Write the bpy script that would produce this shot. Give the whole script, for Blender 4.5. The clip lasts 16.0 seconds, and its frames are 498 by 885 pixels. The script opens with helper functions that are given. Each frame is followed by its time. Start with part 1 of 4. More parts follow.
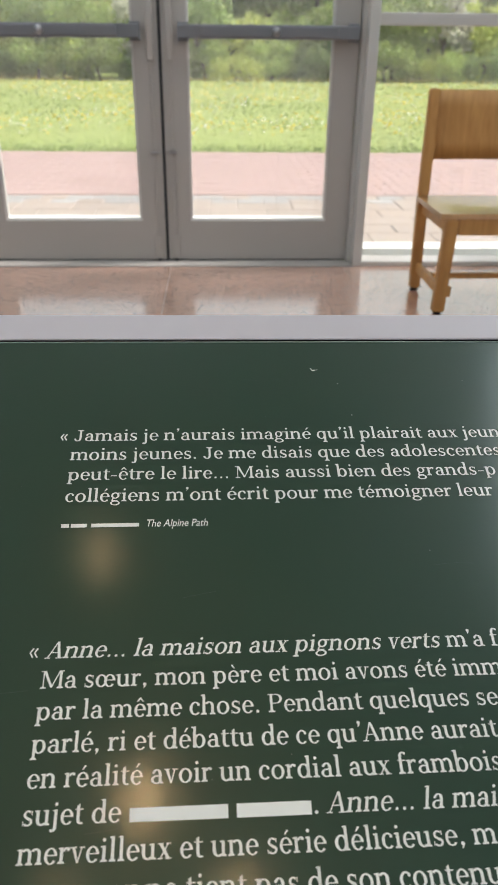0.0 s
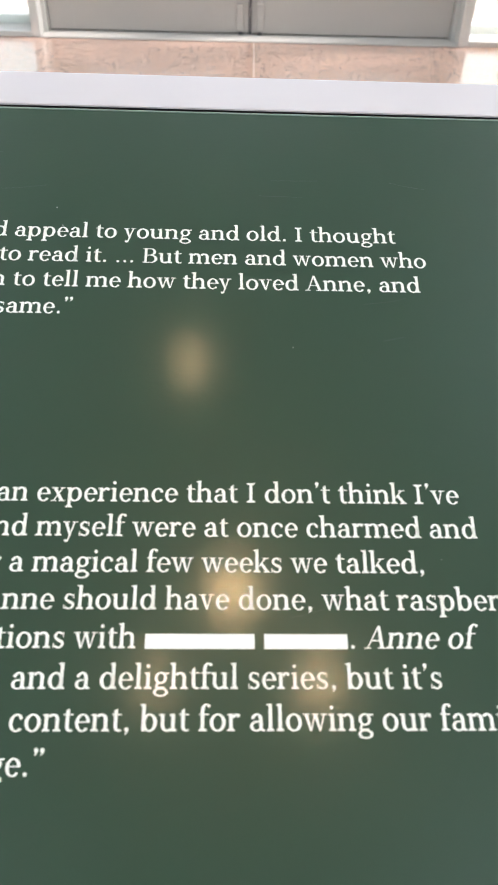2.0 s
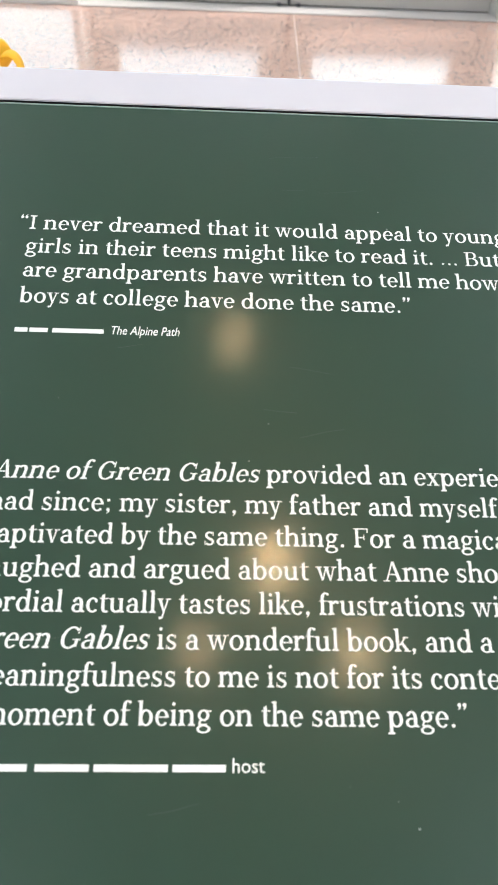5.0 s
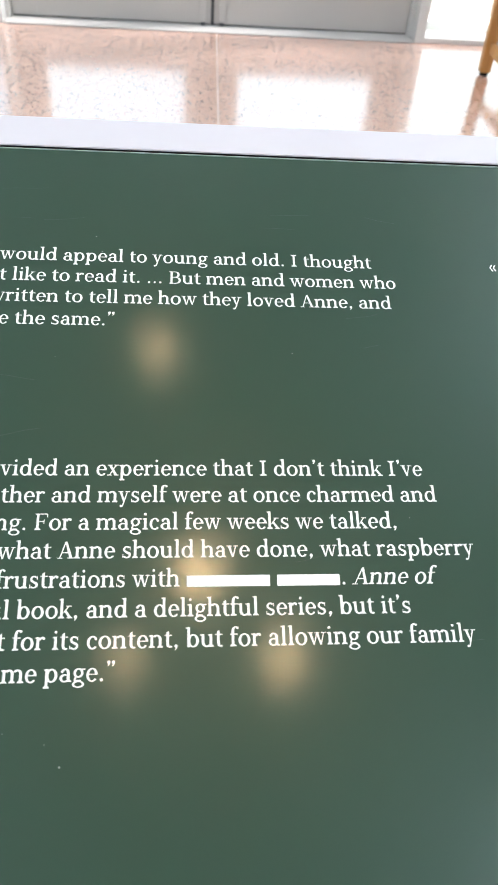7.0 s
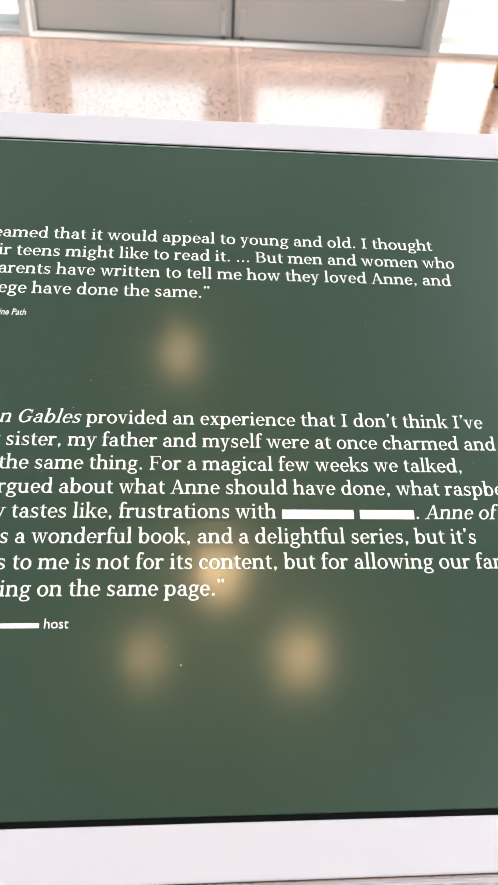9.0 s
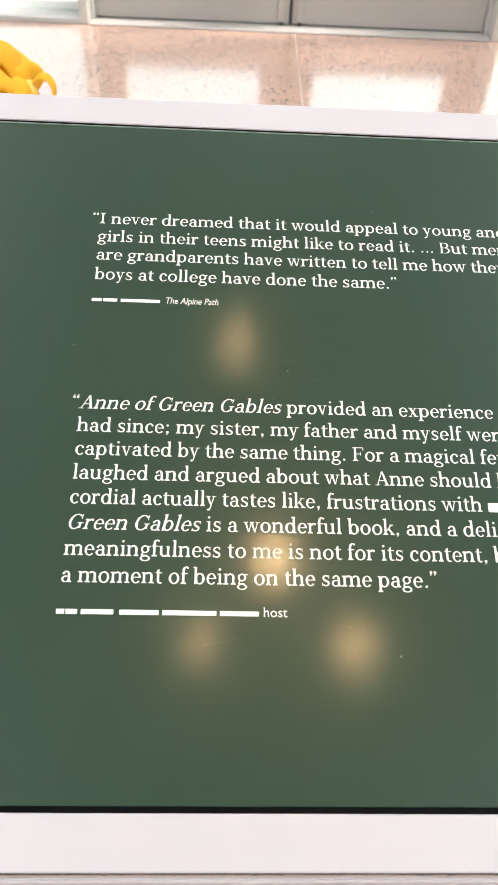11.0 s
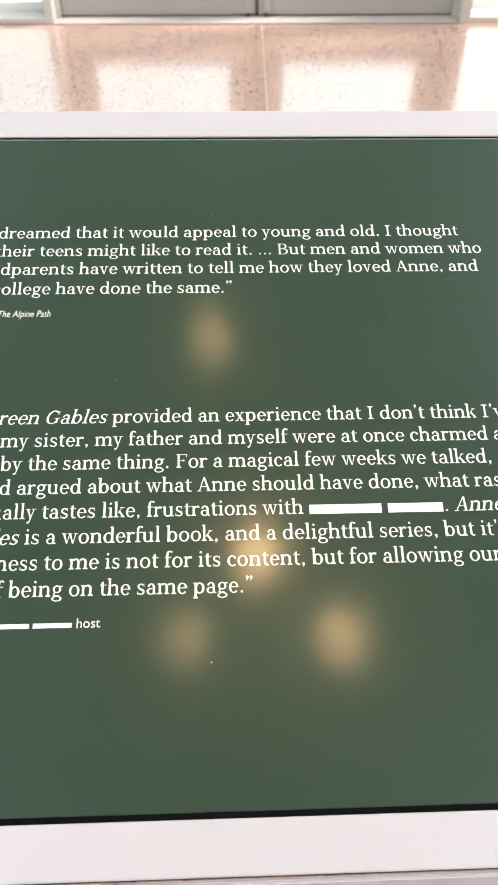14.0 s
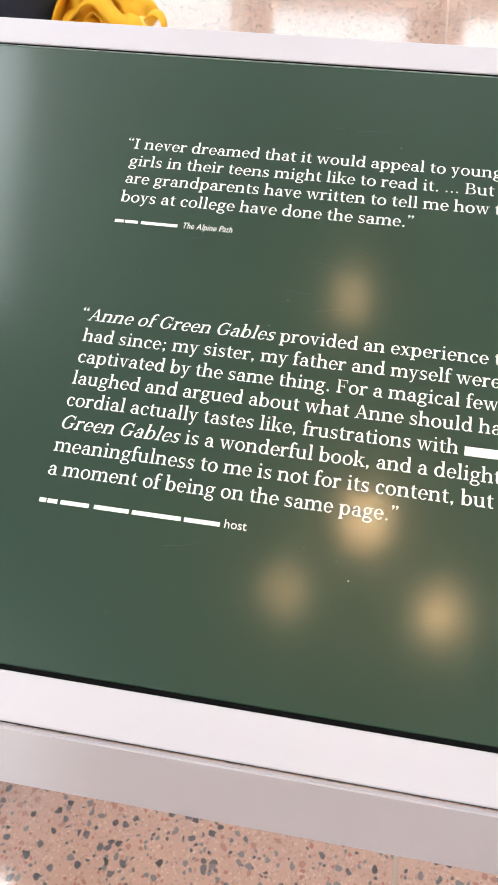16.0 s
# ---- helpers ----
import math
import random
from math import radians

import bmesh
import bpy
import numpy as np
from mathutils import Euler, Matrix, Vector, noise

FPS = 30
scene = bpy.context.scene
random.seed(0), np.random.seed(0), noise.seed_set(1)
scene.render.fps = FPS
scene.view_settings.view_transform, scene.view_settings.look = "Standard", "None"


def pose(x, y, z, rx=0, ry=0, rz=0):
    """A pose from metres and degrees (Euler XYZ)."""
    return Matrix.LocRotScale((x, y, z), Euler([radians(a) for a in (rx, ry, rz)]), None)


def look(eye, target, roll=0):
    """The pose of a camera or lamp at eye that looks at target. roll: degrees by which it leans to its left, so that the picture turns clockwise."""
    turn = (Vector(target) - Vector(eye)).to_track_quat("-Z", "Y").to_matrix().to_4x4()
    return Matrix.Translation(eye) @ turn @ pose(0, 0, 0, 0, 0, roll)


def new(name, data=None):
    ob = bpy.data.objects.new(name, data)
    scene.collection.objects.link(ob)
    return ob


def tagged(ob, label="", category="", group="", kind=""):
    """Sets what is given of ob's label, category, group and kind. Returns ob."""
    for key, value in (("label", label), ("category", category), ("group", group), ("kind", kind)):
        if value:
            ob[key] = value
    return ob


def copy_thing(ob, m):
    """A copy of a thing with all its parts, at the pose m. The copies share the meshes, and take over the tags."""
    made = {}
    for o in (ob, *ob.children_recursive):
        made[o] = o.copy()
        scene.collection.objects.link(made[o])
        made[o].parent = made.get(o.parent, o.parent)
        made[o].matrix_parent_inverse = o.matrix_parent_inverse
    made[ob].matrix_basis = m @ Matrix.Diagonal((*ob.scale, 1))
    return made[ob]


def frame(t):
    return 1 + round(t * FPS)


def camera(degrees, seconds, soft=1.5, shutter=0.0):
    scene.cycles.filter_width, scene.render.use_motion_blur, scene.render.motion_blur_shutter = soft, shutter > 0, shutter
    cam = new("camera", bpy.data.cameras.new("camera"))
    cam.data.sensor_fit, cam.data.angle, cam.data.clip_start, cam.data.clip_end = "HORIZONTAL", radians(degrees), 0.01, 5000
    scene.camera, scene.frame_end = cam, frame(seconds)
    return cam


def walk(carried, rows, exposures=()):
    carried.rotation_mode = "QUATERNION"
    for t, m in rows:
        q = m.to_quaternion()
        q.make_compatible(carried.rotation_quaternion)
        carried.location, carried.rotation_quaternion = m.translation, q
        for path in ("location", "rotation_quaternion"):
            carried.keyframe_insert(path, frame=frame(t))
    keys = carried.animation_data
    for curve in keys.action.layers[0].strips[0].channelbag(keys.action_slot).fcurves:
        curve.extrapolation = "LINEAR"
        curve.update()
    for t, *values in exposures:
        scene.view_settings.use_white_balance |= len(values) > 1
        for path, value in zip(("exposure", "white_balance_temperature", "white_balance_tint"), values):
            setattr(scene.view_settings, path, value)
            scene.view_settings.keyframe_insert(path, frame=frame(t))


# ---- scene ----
# ---- camera and walk ----
cam = camera(36.79, 16.0, soft=1.5)
# a phone's small lens, held close to the board
cam.data.dof.use_dof = True
cam.data.dof.focus_distance = 0.5
cam.data.dof.aperture_fstop = 24.0

# seconds, eye x y z, yaw, pitch, roll
ROWS = [
    (0.00, 0.2646, -3.8985, 1.0067, -2.419, -28.071, 0.593),
    (0.50, 0.1949, -3.8713, 0.9839, -0.276, -32.817, 0.218),
    (1.00, 0.1238, -3.8526, 0.9862, 0.635, -36.937, 0.208),
    (1.50, 0.0635, -3.8418, 0.9808, 0.168, -40.172, 0.713),
    (2.00, 0.0046, -3.8364, 0.9718, -0.643, -42.703, 1.561),
    (2.50, -0.0419, -3.8343, 0.9742, -1.016, -44.186, 2.117),
    (3.00, -0.0949, -3.8371, 0.9867, -1.167, -44.970, 2.768),
    (3.20, -0.1250, -3.8397, 0.9887, -0.904, -44.882, 2.802),
    (4.25, -0.1896, -3.8501, 0.9951, -0.901, -44.929, 2.717),
    (5.30, -0.1541, -3.8612, 1.0017, -1.434, -44.558, 2.465),
    (5.50, -0.1411, -3.8621, 1.0058, -1.793, -44.428, 2.499),
    (6.00, -0.1036, -3.8675, 1.0166, -2.752, -44.139, 2.705),
    (6.50, -0.0548, -3.8865, 1.0344, -4.008, -43.884, 3.454),
    (7.00, -0.0270, -3.9045, 1.0354, -5.107, -43.715, 4.339),
    (7.50, -0.0298, -3.9297, 1.0320, -5.676, -43.545, 4.863),
    (8.00, -0.0467, -3.9522, 1.0395, -5.615, -43.407, 4.867),
    (8.50, -0.0632, -3.9680, 1.0458, -5.092, -43.148, 4.502),
    (9.00, -0.0799, -3.9725, 1.0490, -4.344, -42.902, 4.153),
    (9.50, -0.0965, -3.9825, 1.0591, -3.384, -42.876, 3.799),
    (10.00, -0.1141, -3.9897, 1.0655, -2.695, -43.104, 3.611),
    (10.20, -0.1223, -3.9868, 1.0584, -2.252, -43.259, 3.378),
    (11.25, -0.1999, -3.9655, 1.0447, -1.105, -44.078, 2.631),
    (12.30, -0.2069, -3.9470, 1.0375, -0.315, -44.633, 1.641),
    (12.50, -0.1909, -3.9517, 1.0433, -0.288, -44.481, 1.299),
    (13.00, -0.1385, -3.9551, 1.0454, -0.134, -44.314, 0.574),
    (13.50, -0.1004, -3.9625, 1.0483, -0.089, -44.229, -0.094),
    (14.00, -0.0725, -3.9655, 1.0558, -0.463, -44.500, -0.075),
    (14.50, -0.0411, -3.9655, 1.0532, -0.422, -45.056, 0.122),
    (15.00, -0.0236, -3.9657, 1.0552, -1.063, -46.448, 1.222),
    (15.50, -0.0185, -3.9795, 1.0440, 2.780, -46.800, 0.720),
    (15.70, -0.0480, -3.9850, 1.0465, 5.500, -47.750, 0.800),
    (16.00, -0.0970, -3.9920, 1.0452, 12.200, -47.250, -1.150),
]


def heading(yaw, pitch):
    a, b = radians(yaw), radians(pitch)
    return Vector((-math.sin(a) * math.cos(b), math.cos(a) * math.cos(b), math.sin(b)))


walk(cam, [(t, look((x, y, z), Vector((x, y, z)) + heading(ya, pi), ro)) for t, x, y, z, ya, pi, ro in ROWS],
     # seconds, stops, kelvin, tint: the phone's own exposure and white balance drift
     exposures=[(0.0, 0.56, 6550, 12), (0.5, 0.64, 6550, 12), (1.0, 0.8, 6550, 13), (1.5, 1.2, 6550, 13), (2.0, 1.45, 6450, 12), (3.0, 1.56, 6300, 12),
                (5.5, 1.54, 6350, 13), (6.5, 1.5, 6150, 11), (7.0, 1.66, 6100, 11), (7.5, 1.74, 6200, 11), (8.5, 1.72, 6500, 13), (9.5, 1.52, 6650, 14),
                (12.5, 1.72, 7000, 14), (13.5, 1.56, 6900, 14), (15.0, 1.6, 6800, 14), (16.0, 1.6, 6750, 16)])

# ---- world, sun, lamps ----
world = bpy.data.worlds.new("sky")
scene.world = world
world.use_nodes = True
wn = world.node_tree.nodes
sky = wn.new("ShaderNodeTexSky")
sky.sky_type = "NISHITA"
sky.sun_disc = False
sky.sun_elevation = radians(54)
sky.sun_rotation = radians(79.3)
sky.air_density, sky.dust_density, sky.ozone_density = 2.0, 7.0, 1.0
wn["Background"].inputs["Strength"].default_value = 0.15
world.node_tree.links.new(sky.outputs["Color"], wn["Background"].inputs["Color"])

sun_data = bpy.data.lights.new("sun", "SUN")
sun_data.energy, sun_data.angle, sun_data.color = 3.1, radians(12), (1.0, 0.97, 0.92)
sun = new("sun", sun_data)
sun.matrix_world = look((9, 1.7, 13), (0, 0, 0))

CEIL = 3.3
# recessed ceiling spots over the reading table, warm white: x, y, watts
SPOTS = [(-0.11, -3.2, 4.6), (0.08, -4.06, 16), (-0.2, -4.4, 5), (0.42, -4.39, 10)]
for sx, sy, watts in SPOTS:
    sd = bpy.data.lights.new("spot", "SPOT")
    sd.energy, sd.color, sd.shadow_soft_size = watts * 0.52, (1.0, 0.67, 0.3), 0.03
    sd.spot_size, sd.spot_blend = radians(70), 0.8
    new("spot_lamp", sd).matrix_world = pose(sx, sy, CEIL - 0.06)
# the five at y -5.6 and -0.95 are unseen, added as fill light
# flat daylight-white ceiling panels; the first two, at the sides, show in the board
# x, y, watts
PANELS = [(-1.85, -2.85, 8.5), (1.78, -2.8, 11), (-1.85, -5.6, 17), (1.78, -5.6, 16), (-1.7, -0.95, 10), (0.0, -0.95, 10), (1.7, -0.95, 10)]
for sx, sy, watts in PANELS:
    ad = bpy.data.lights.new("panel", "AREA")
    ad.shape, ad.size, ad.size_y = "RECTANGLE", 0.55, 1.15
    ad.energy, ad.color = watts * (0.7 if sy > -2 else 0.8), (0.8, 0.93, 1.0)
    new("panel_and_fill_lamp", ad).matrix_world = pose(sx, sy, CEIL - 0.035)

# ---- materials ----
def material(name, colour, rough=0.5, metal=0.0, spec=0.5, coat=0.0, grain=None, bump=None, emit=0.0, coat_rough=0.1):
    """grain: (scale, amount, colour or None); bump: (scale, strength, distance)."""
    m = bpy.data.materials.new(name)
    m.use_nodes = True
    nt = m.node_tree
    b = nt.nodes["Principled BSDF"]
    b.inputs["Base Color"].default_value = (*colour, 1)
    b.inputs["Roughness"].default_value = rough
    b.inputs["Metallic"].default_value = metal
    b.inputs["Specular IOR Level"].default_value = spec
    b.inputs["Coat Weight"].default_value = coat
    b.inputs["Coat Roughness"].default_value = coat_rough
    if emit:
        b.inputs["Emission Color"].default_value = (*colour, 1)
        b.inputs["Emission Strength"].default_value = emit
    co = nt.nodes.new("ShaderNodeTexCoord")
    if grain:
        scale, amount, other = grain
        other = other or tuple(c * 0.6 for c in colour)
        n1 = nt.nodes.new("ShaderNodeTexNoise")
        n1.inputs["Scale"].default_value, n1.inputs["Detail"].default_value = scale, 6
        n2 = nt.nodes.new("ShaderNodeTexNoise")
        n2.inputs["Scale"].default_value, n2.inputs["Detail"].default_value = scale * 0.13, 3
        for q in (n1, n2):
            nt.links.new(co.outputs["Object"], q.inputs["Vector"])
        ad = nt.nodes.new("ShaderNodeMath")
        ad.operation = "MULTIPLY"
        nt.links.new(n1.outputs["Fac"], ad.inputs[0])
        nt.links.new(n2.outputs["Fac"], ad.inputs[1])
        mu = nt.nodes.new("ShaderNodeMath")
        mu.operation = "MULTIPLY"
        mu.inputs[1].default_value = amount * 3
        nt.links.new(ad.outputs[0], mu.inputs[0])
        mx = nt.nodes.new("ShaderNodeMix")
        mx.data_type = "RGBA"
        mx.inputs[6].default_value, mx.inputs[7].default_value = (*colour, 1), (*other, 1)
        nt.links.new(mu.outputs[0], mx.inputs[0])
        nt.links.new(mx.outputs[2], b.inputs["Base Color"])
    if bump:
        nb = nt.nodes.new("ShaderNodeTexNoise")
        nb.inputs["Scale"].default_value, nb.inputs["Detail"].default_value = bump[0], 5
        nt.links.new(co.outputs["Object"], nb.inputs["Vector"])
        bu = nt.nodes.new("ShaderNodeBump")
        bu.inputs["Strength"].default_value, bu.inputs["Distance"].default_value = bump[1], bump[2]
        nt.links.new(nb.outputs["Fac"], bu.inputs["Height"])
        nt.links.new(bu.outputs["Normal"], b.inputs["Normal"])
    return m


def random_tint(m, amount):
    """Vary a material's brightness from object to object and from island to island."""
    nt = m.node_tree
    b = nt.nodes["Principled BSDF"]
    oi, ge = nt.nodes.new("ShaderNodeObjectInfo"), nt.nodes.new("ShaderNodeNewGeometry")
    ad = nt.nodes.new("ShaderNodeMath")
    ad.operation = "ADD"
    nt.links.new(oi.outputs["Random"], ad.inputs[0])
    nt.links.new(ge.outputs["Random Per Island"], ad.inputs[1])
    mr = nt.nodes.new("ShaderNodeMapRange")
    mr.inputs["From Max"].default_value = 2
    mr.inputs["To Min"].default_value, mr.inputs["To Max"].default_value = 1 - amount, 1 + amount
    nt.links.new(ad.outputs[0], mr.inputs["Value"])
    hs = nt.nodes.new("ShaderNodeHueSaturation")
    nt.links.new(mr.outputs[0], hs.inputs["Value"])
    src = b.inputs["Base Color"].links
    if src:
        nt.links.new(src[0].from_socket, hs.inputs["Color"])
    else:
        hs.inputs["Color"].default_value = b.inputs["Base Color"].default_value
    nt.links.new(hs.outputs[0], b.inputs["Base Color"])
    return m


def terrazzo():
    """Polished pink terrazzo: buff-pink matrix with grey, black and rose chips."""
    m = material("terrazzo", (0.62, 0.36, 0.27), rough=0.16, spec=0.6, coat=1.0, coat_rough=0.15)
    nt = m.node_tree
    b = nt.nodes["Principled BSDF"]
    co = nt.nodes.new("ShaderNodeTexCoord")
    warp = nt.nodes.new("ShaderNodeTexNoise")
    warp.inputs["Scale"].default_value = 55
    nt.links.new(co.outputs["Object"], warp.inputs["Vector"])
    wm = nt.nodes.new("ShaderNodeVectorMath")
    wm.operation = "MULTIPLY_ADD"
    wm.inputs[1].default_value = (0.012, 0.012, 0)
    nt.links.new(warp.outputs["Color"], wm.inputs[0])
    nt.links.new(co.outputs["Object"], wm.inputs[2])
    base = None
    last = None
    for scale, share, colours in ((330, 0.3, ((0.56, 0.34, 0.26), (0.8, 0.55, 0.44), (0.42, 0.28, 0.23), (0.7, 0.43, 0.33))),
                                  (160, 0.14, ((0.12, 0.11, 0.11), (0.5, 0.2, 0.14), (0.24, 0.22, 0.21), (0.56, 0.3, 0.22))),
                                  (90, 0.16, ((0.045, 0.048, 0.05), (0.12, 0.12, 0.125), (0.25, 0.22, 0.21), (0.5, 0.24, 0.18)))):
        vo = nt.nodes.new("ShaderNodeTexVoronoi")
        vo.voronoi_dimensions = "2D"
        vo.inputs["Scale"].default_value = scale
        nt.links.new(wm.outputs[0], vo.inputs["Vector"])
        ed = nt.nodes.new("ShaderNodeMath")
        ed.operation = "LESS_THAN"
        ed.inputs[1].default_value = 0.36
        nt.links.new(vo.outputs["Distance"], ed.inputs[0])
        sp = nt.nodes.new("ShaderNodeSeparateColor")
        nt.links.new(vo.outputs["Color"], sp.inputs[0])
        pick = nt.nodes.new("ShaderNodeMath")
        pick.operation = "LESS_THAN"
        pick.inputs[1].default_value = share * 1.7
        nt.links.new(sp.outputs[0], pick.inputs[0])
        fac = nt.nodes.new("ShaderNodeMath")
        fac.operation = "MULTIPLY"
        nt.links.new(ed.outputs[0], fac.inputs[0])
        nt.links.new(pick.outputs[0], fac.inputs[1])
        ramp = nt.nodes.new("ShaderNodeValToRGB")
        ramp.color_ramp.interpolation = "CONSTANT"
        while len(ramp.color_ramp.elements) < 4:
            ramp.color_ramp.elements.new(0.5)
        for k, c in enumerate(colours):
            ramp.color_ramp.elements[k].position = k * 0.25
            ramp.color_ramp.elements[k].color = (*c, 1)
        nt.links.new(sp.outputs[1], ramp.inputs[0])
        mx = nt.nodes.new("ShaderNodeMix")
        mx.data_type = "RGBA"
        nt.links.new(fac.outputs[0], mx.inputs[0])
        if last is None:
            cl = nt.nodes.new("ShaderNodeTexNoise")
            cl.inputs["Scale"].default_value = 2.2
            nt.links.new(co.outputs["Object"], cl.inputs["Vector"])
            c2 = nt.nodes.new("ShaderNodeMix")
            c2.data_type = "RGBA"
            c2.inputs[6].default_value, c2.inputs[7].default_value = (0.7, 0.43, 0.33, 1), (0.64, 0.38, 0.285, 1)
            nt.links.new(cl.outputs["Fac"], c2.inputs[0])
            nt.links.new(c2.outputs[2], mx.inputs[6])
        else:
            nt.links.new(last, mx.inputs[6])
        nt.links.new(ramp.outputs[0], mx.inputs[7])
        last = mx.outputs[2]
    nt.links.new(last, b.inputs["Base Color"])
    b.inputs["Coat IOR"].default_value = 3.0
    sm = nt.nodes.new("ShaderNodeTexNoise")
    sm.inputs["Scale"].default_value, sm.inputs["Detail"].default_value = 5, 6
    nt.links.new(co.outputs["Object"], sm.inputs["Vector"])
    mr = nt.nodes.new("ShaderNodeMapRange")
    mr.inputs["To Min"].default_value, mr.inputs["To Max"].default_value = 0.10, 0.26
    nt.links.new(sm.outputs["Fac"], mr.inputs["Value"])
    nt.links.new(mr.outputs[0], b.inputs["Roughness"])
    return m


def green_board():
    """Satin dark green laminate with fine brushed relief, hairline scratches and smears."""
    m = material("green_board", (0.03, 0.075, 0.05), rough=0.4, spec=0.3, coat=0.36, coat_rough=0.13)
    nt = m.node_tree
    b = nt.nodes["Principled BSDF"]
    co = nt.nodes.new("ShaderNodeTexCoord")
    mp = nt.nodes.new("ShaderNodeMapping")
    mp.inputs["Scale"].default_value = (1, 1.5, 1)
    nt.links.new(co.outputs["Object"], mp.inputs["Vector"])
    n1 = nt.nodes.new("ShaderNodeTexNoise")
    n1.inputs["Scale"].default_value, n1.inputs["Detail"].default_value, n1.inputs["Roughness"].default_value = 400, 2, 0.5
    nt.links.new(mp.outputs[0], n1.inputs["Vector"])
    bu = nt.nodes.new("ShaderNodeBump")
    bu.inputs["Strength"].default_value, bu.inputs["Distance"].default_value = 0.115, 0.0004
    nt.links.new(n1.outputs["Fac"], bu.inputs["Height"])
    nt.links.new(bu.outputs["Normal"], b.inputs["Normal"])
    nt.links.new(bu.outputs["Normal"], b.inputs["Coat Normal"])
    n2 = nt.nodes.new("ShaderNodeTexNoise")
    n2.inputs["Scale"].default_value, n2.inputs["Detail"].default_value = 3.5, 1
    nt.links.new(co.outputs["Object"], n2.inputs["Vector"])
    mx = nt.nodes.new("ShaderNodeMix")
    mx.data_type = "RGBA"
    mx.inputs[6].default_value, mx.inputs[7].default_value = (0.0155, 0.049, 0.03, 1), (0.0175, 0.0515, 0.0325, 1)
    nt.links.new(n2.outputs["Fac"], mx.inputs[0])
    nt.links.new(mx.outputs[2], b.inputs["Base Color"])
    return m


def glass_material():
    m = bpy.data.materials.new("window_glass")
    m.use_nodes = True
    b = m.node_tree.nodes["Principled BSDF"]
    b.inputs["Base Color"].default_value = (0.97, 1.0, 0.985, 1)
    b.inputs["Roughness"].default_value = 0.0
    b.inputs["Transmission Weight"].default_value = 1.0
    b.inputs["IOR"].default_value = 1.45
    # uneven translucent veil mixed in to imitate glare haze on the pane
    nt = m.node_tree
    co, no = nt.nodes.new("ShaderNodeTexCoord"), nt.nodes.new("ShaderNodeTexNoise")
    no.inputs["Scale"].default_value, no.inputs["Detail"].default_value = 3, 2
    nt.links.new(co.outputs["Object"], no.inputs["Vector"])
    mr = nt.nodes.new("ShaderNodeMapRange")
    mr.inputs["To Min"].default_value, mr.inputs["To Max"].default_value = 0.035, 0.1
    nt.links.new(no.outputs["Fac"], mr.inputs["Value"])
    tr, ms = nt.nodes.new("ShaderNodeBsdfTranslucent"), nt.nodes.new("ShaderNodeMixShader")
    tr.inputs["Color"].default_value = (0.8, 0.8, 0.78, 1)
    nt.links.new(mr.outputs[0], ms.inputs[0])
    nt.links.new(b.outputs[0], ms.inputs[1])
    nt.links.new(tr.outputs[0], ms.inputs[2])
    nt.links.new(ms.outputs[0], nt.nodes["Material Output"].inputs["Surface"])
    return m


M_TERRAZZO = terrazzo()
M_BOARD = green_board()
M_GLASS = glass_material()
M_PRINT = material("white_print", (0.9, 0.92, 0.89), rough=0.45, grain=(300, 0.15, (0.78, 0.8, 0.77)))
M_WHITE = material("white_lacquer", (0.61, 0.585, 0.64), rough=0.4, grain=(25, 0.1, (0.545, 0.525, 0.58)), bump=(400, 0.04, 0.0005))
M_BLACK = material("gap_and_trim_black", (0.004, 0.0045, 0.005), rough=0.9, spec=0.1, grain=(60, 0.3, None))
M_EDGE = material("edge_glint", (0.45, 0.55, 0.52), rough=0.3, grain=(40, 0.2, None))
M_SEAM = material("grey_seam", (0.05, 0.05, 0.055), rough=0.7, grain=(60, 0.3, None))
M_ALU = material("grey_painted_aluminium", (0.415, 0.385, 0.36), rough=0.45, metal=0.05, grain=(14, 0.2, (0.38, 0.36, 0.345)), bump=(250, 0.05, 0.0006))
M_FRAME = material("pale_painted_aluminium", (0.56, 0.55, 0.53), rough=0.42, metal=0.1, grain=(14, 0.2, (0.48, 0.47, 0.45)), bump=(250, 0.05, 0.0006))
M_BAR = material("dark_grey_anodised", (0.2, 0.205, 0.225), rough=0.4, metal=0.3, grain=(20, 0.2, (0.16, 0.165, 0.18)), bump=(250, 0.04, 0.0005))
M_STEEL = material("brushed_steel", (0.42, 0.42, 0.44), rough=0.3, metal=0.9, grain=(60, 0.25, None))
M_DARKSEAL = material("dark_seal_and_gap", (0.03, 0.03, 0.033), rough=0.8, grain=(80, 0.3, None))
# lighter than the framing: daylight on bead and sill put into the colour
M_SILL = material("daylit_sill_white", (0.8, 0.8, 0.78), rough=0.5, grain=(20, 0.15, (0.72, 0.72, 0.7)))
M_WALL = material("painted_wall", (0.78, 0.77, 0.74), rough=0.8, grain=(6, 0.12, (0.7, 0.69, 0.66)), bump=(150, 0.08, 0.001))
M_CEIL = material("ceiling_board", (0.62, 0.63, 0.62), rough=0.9, grain=(30, 0.15, (0.55, 0.56, 0.55)), bump=(300, 0.1, 0.001))
M_LENS = material("lamp_lens", (1.0, 0.82, 0.58), rough=0.4, emit=3.0)
M_DIFF = material("panel_diffuser", (0.85, 0.96, 1.0), rough=0.5, emit=1.0)
M_YELLOW = material("yellow_fabric", (0.92, 0.48, 0.012), rough=0.75, grain=(40, 0.25, (0.85, 0.33, 0.005)), bump=(500, 0.25, 0.001))
M_PALEYEL = material("pale_yellow_trim", (0.92, 0.68, 0.16), rough=0.7, grain=(40, 0.2, (0.85, 0.55, 0.1)), bump=(500, 0.2, 0.001))
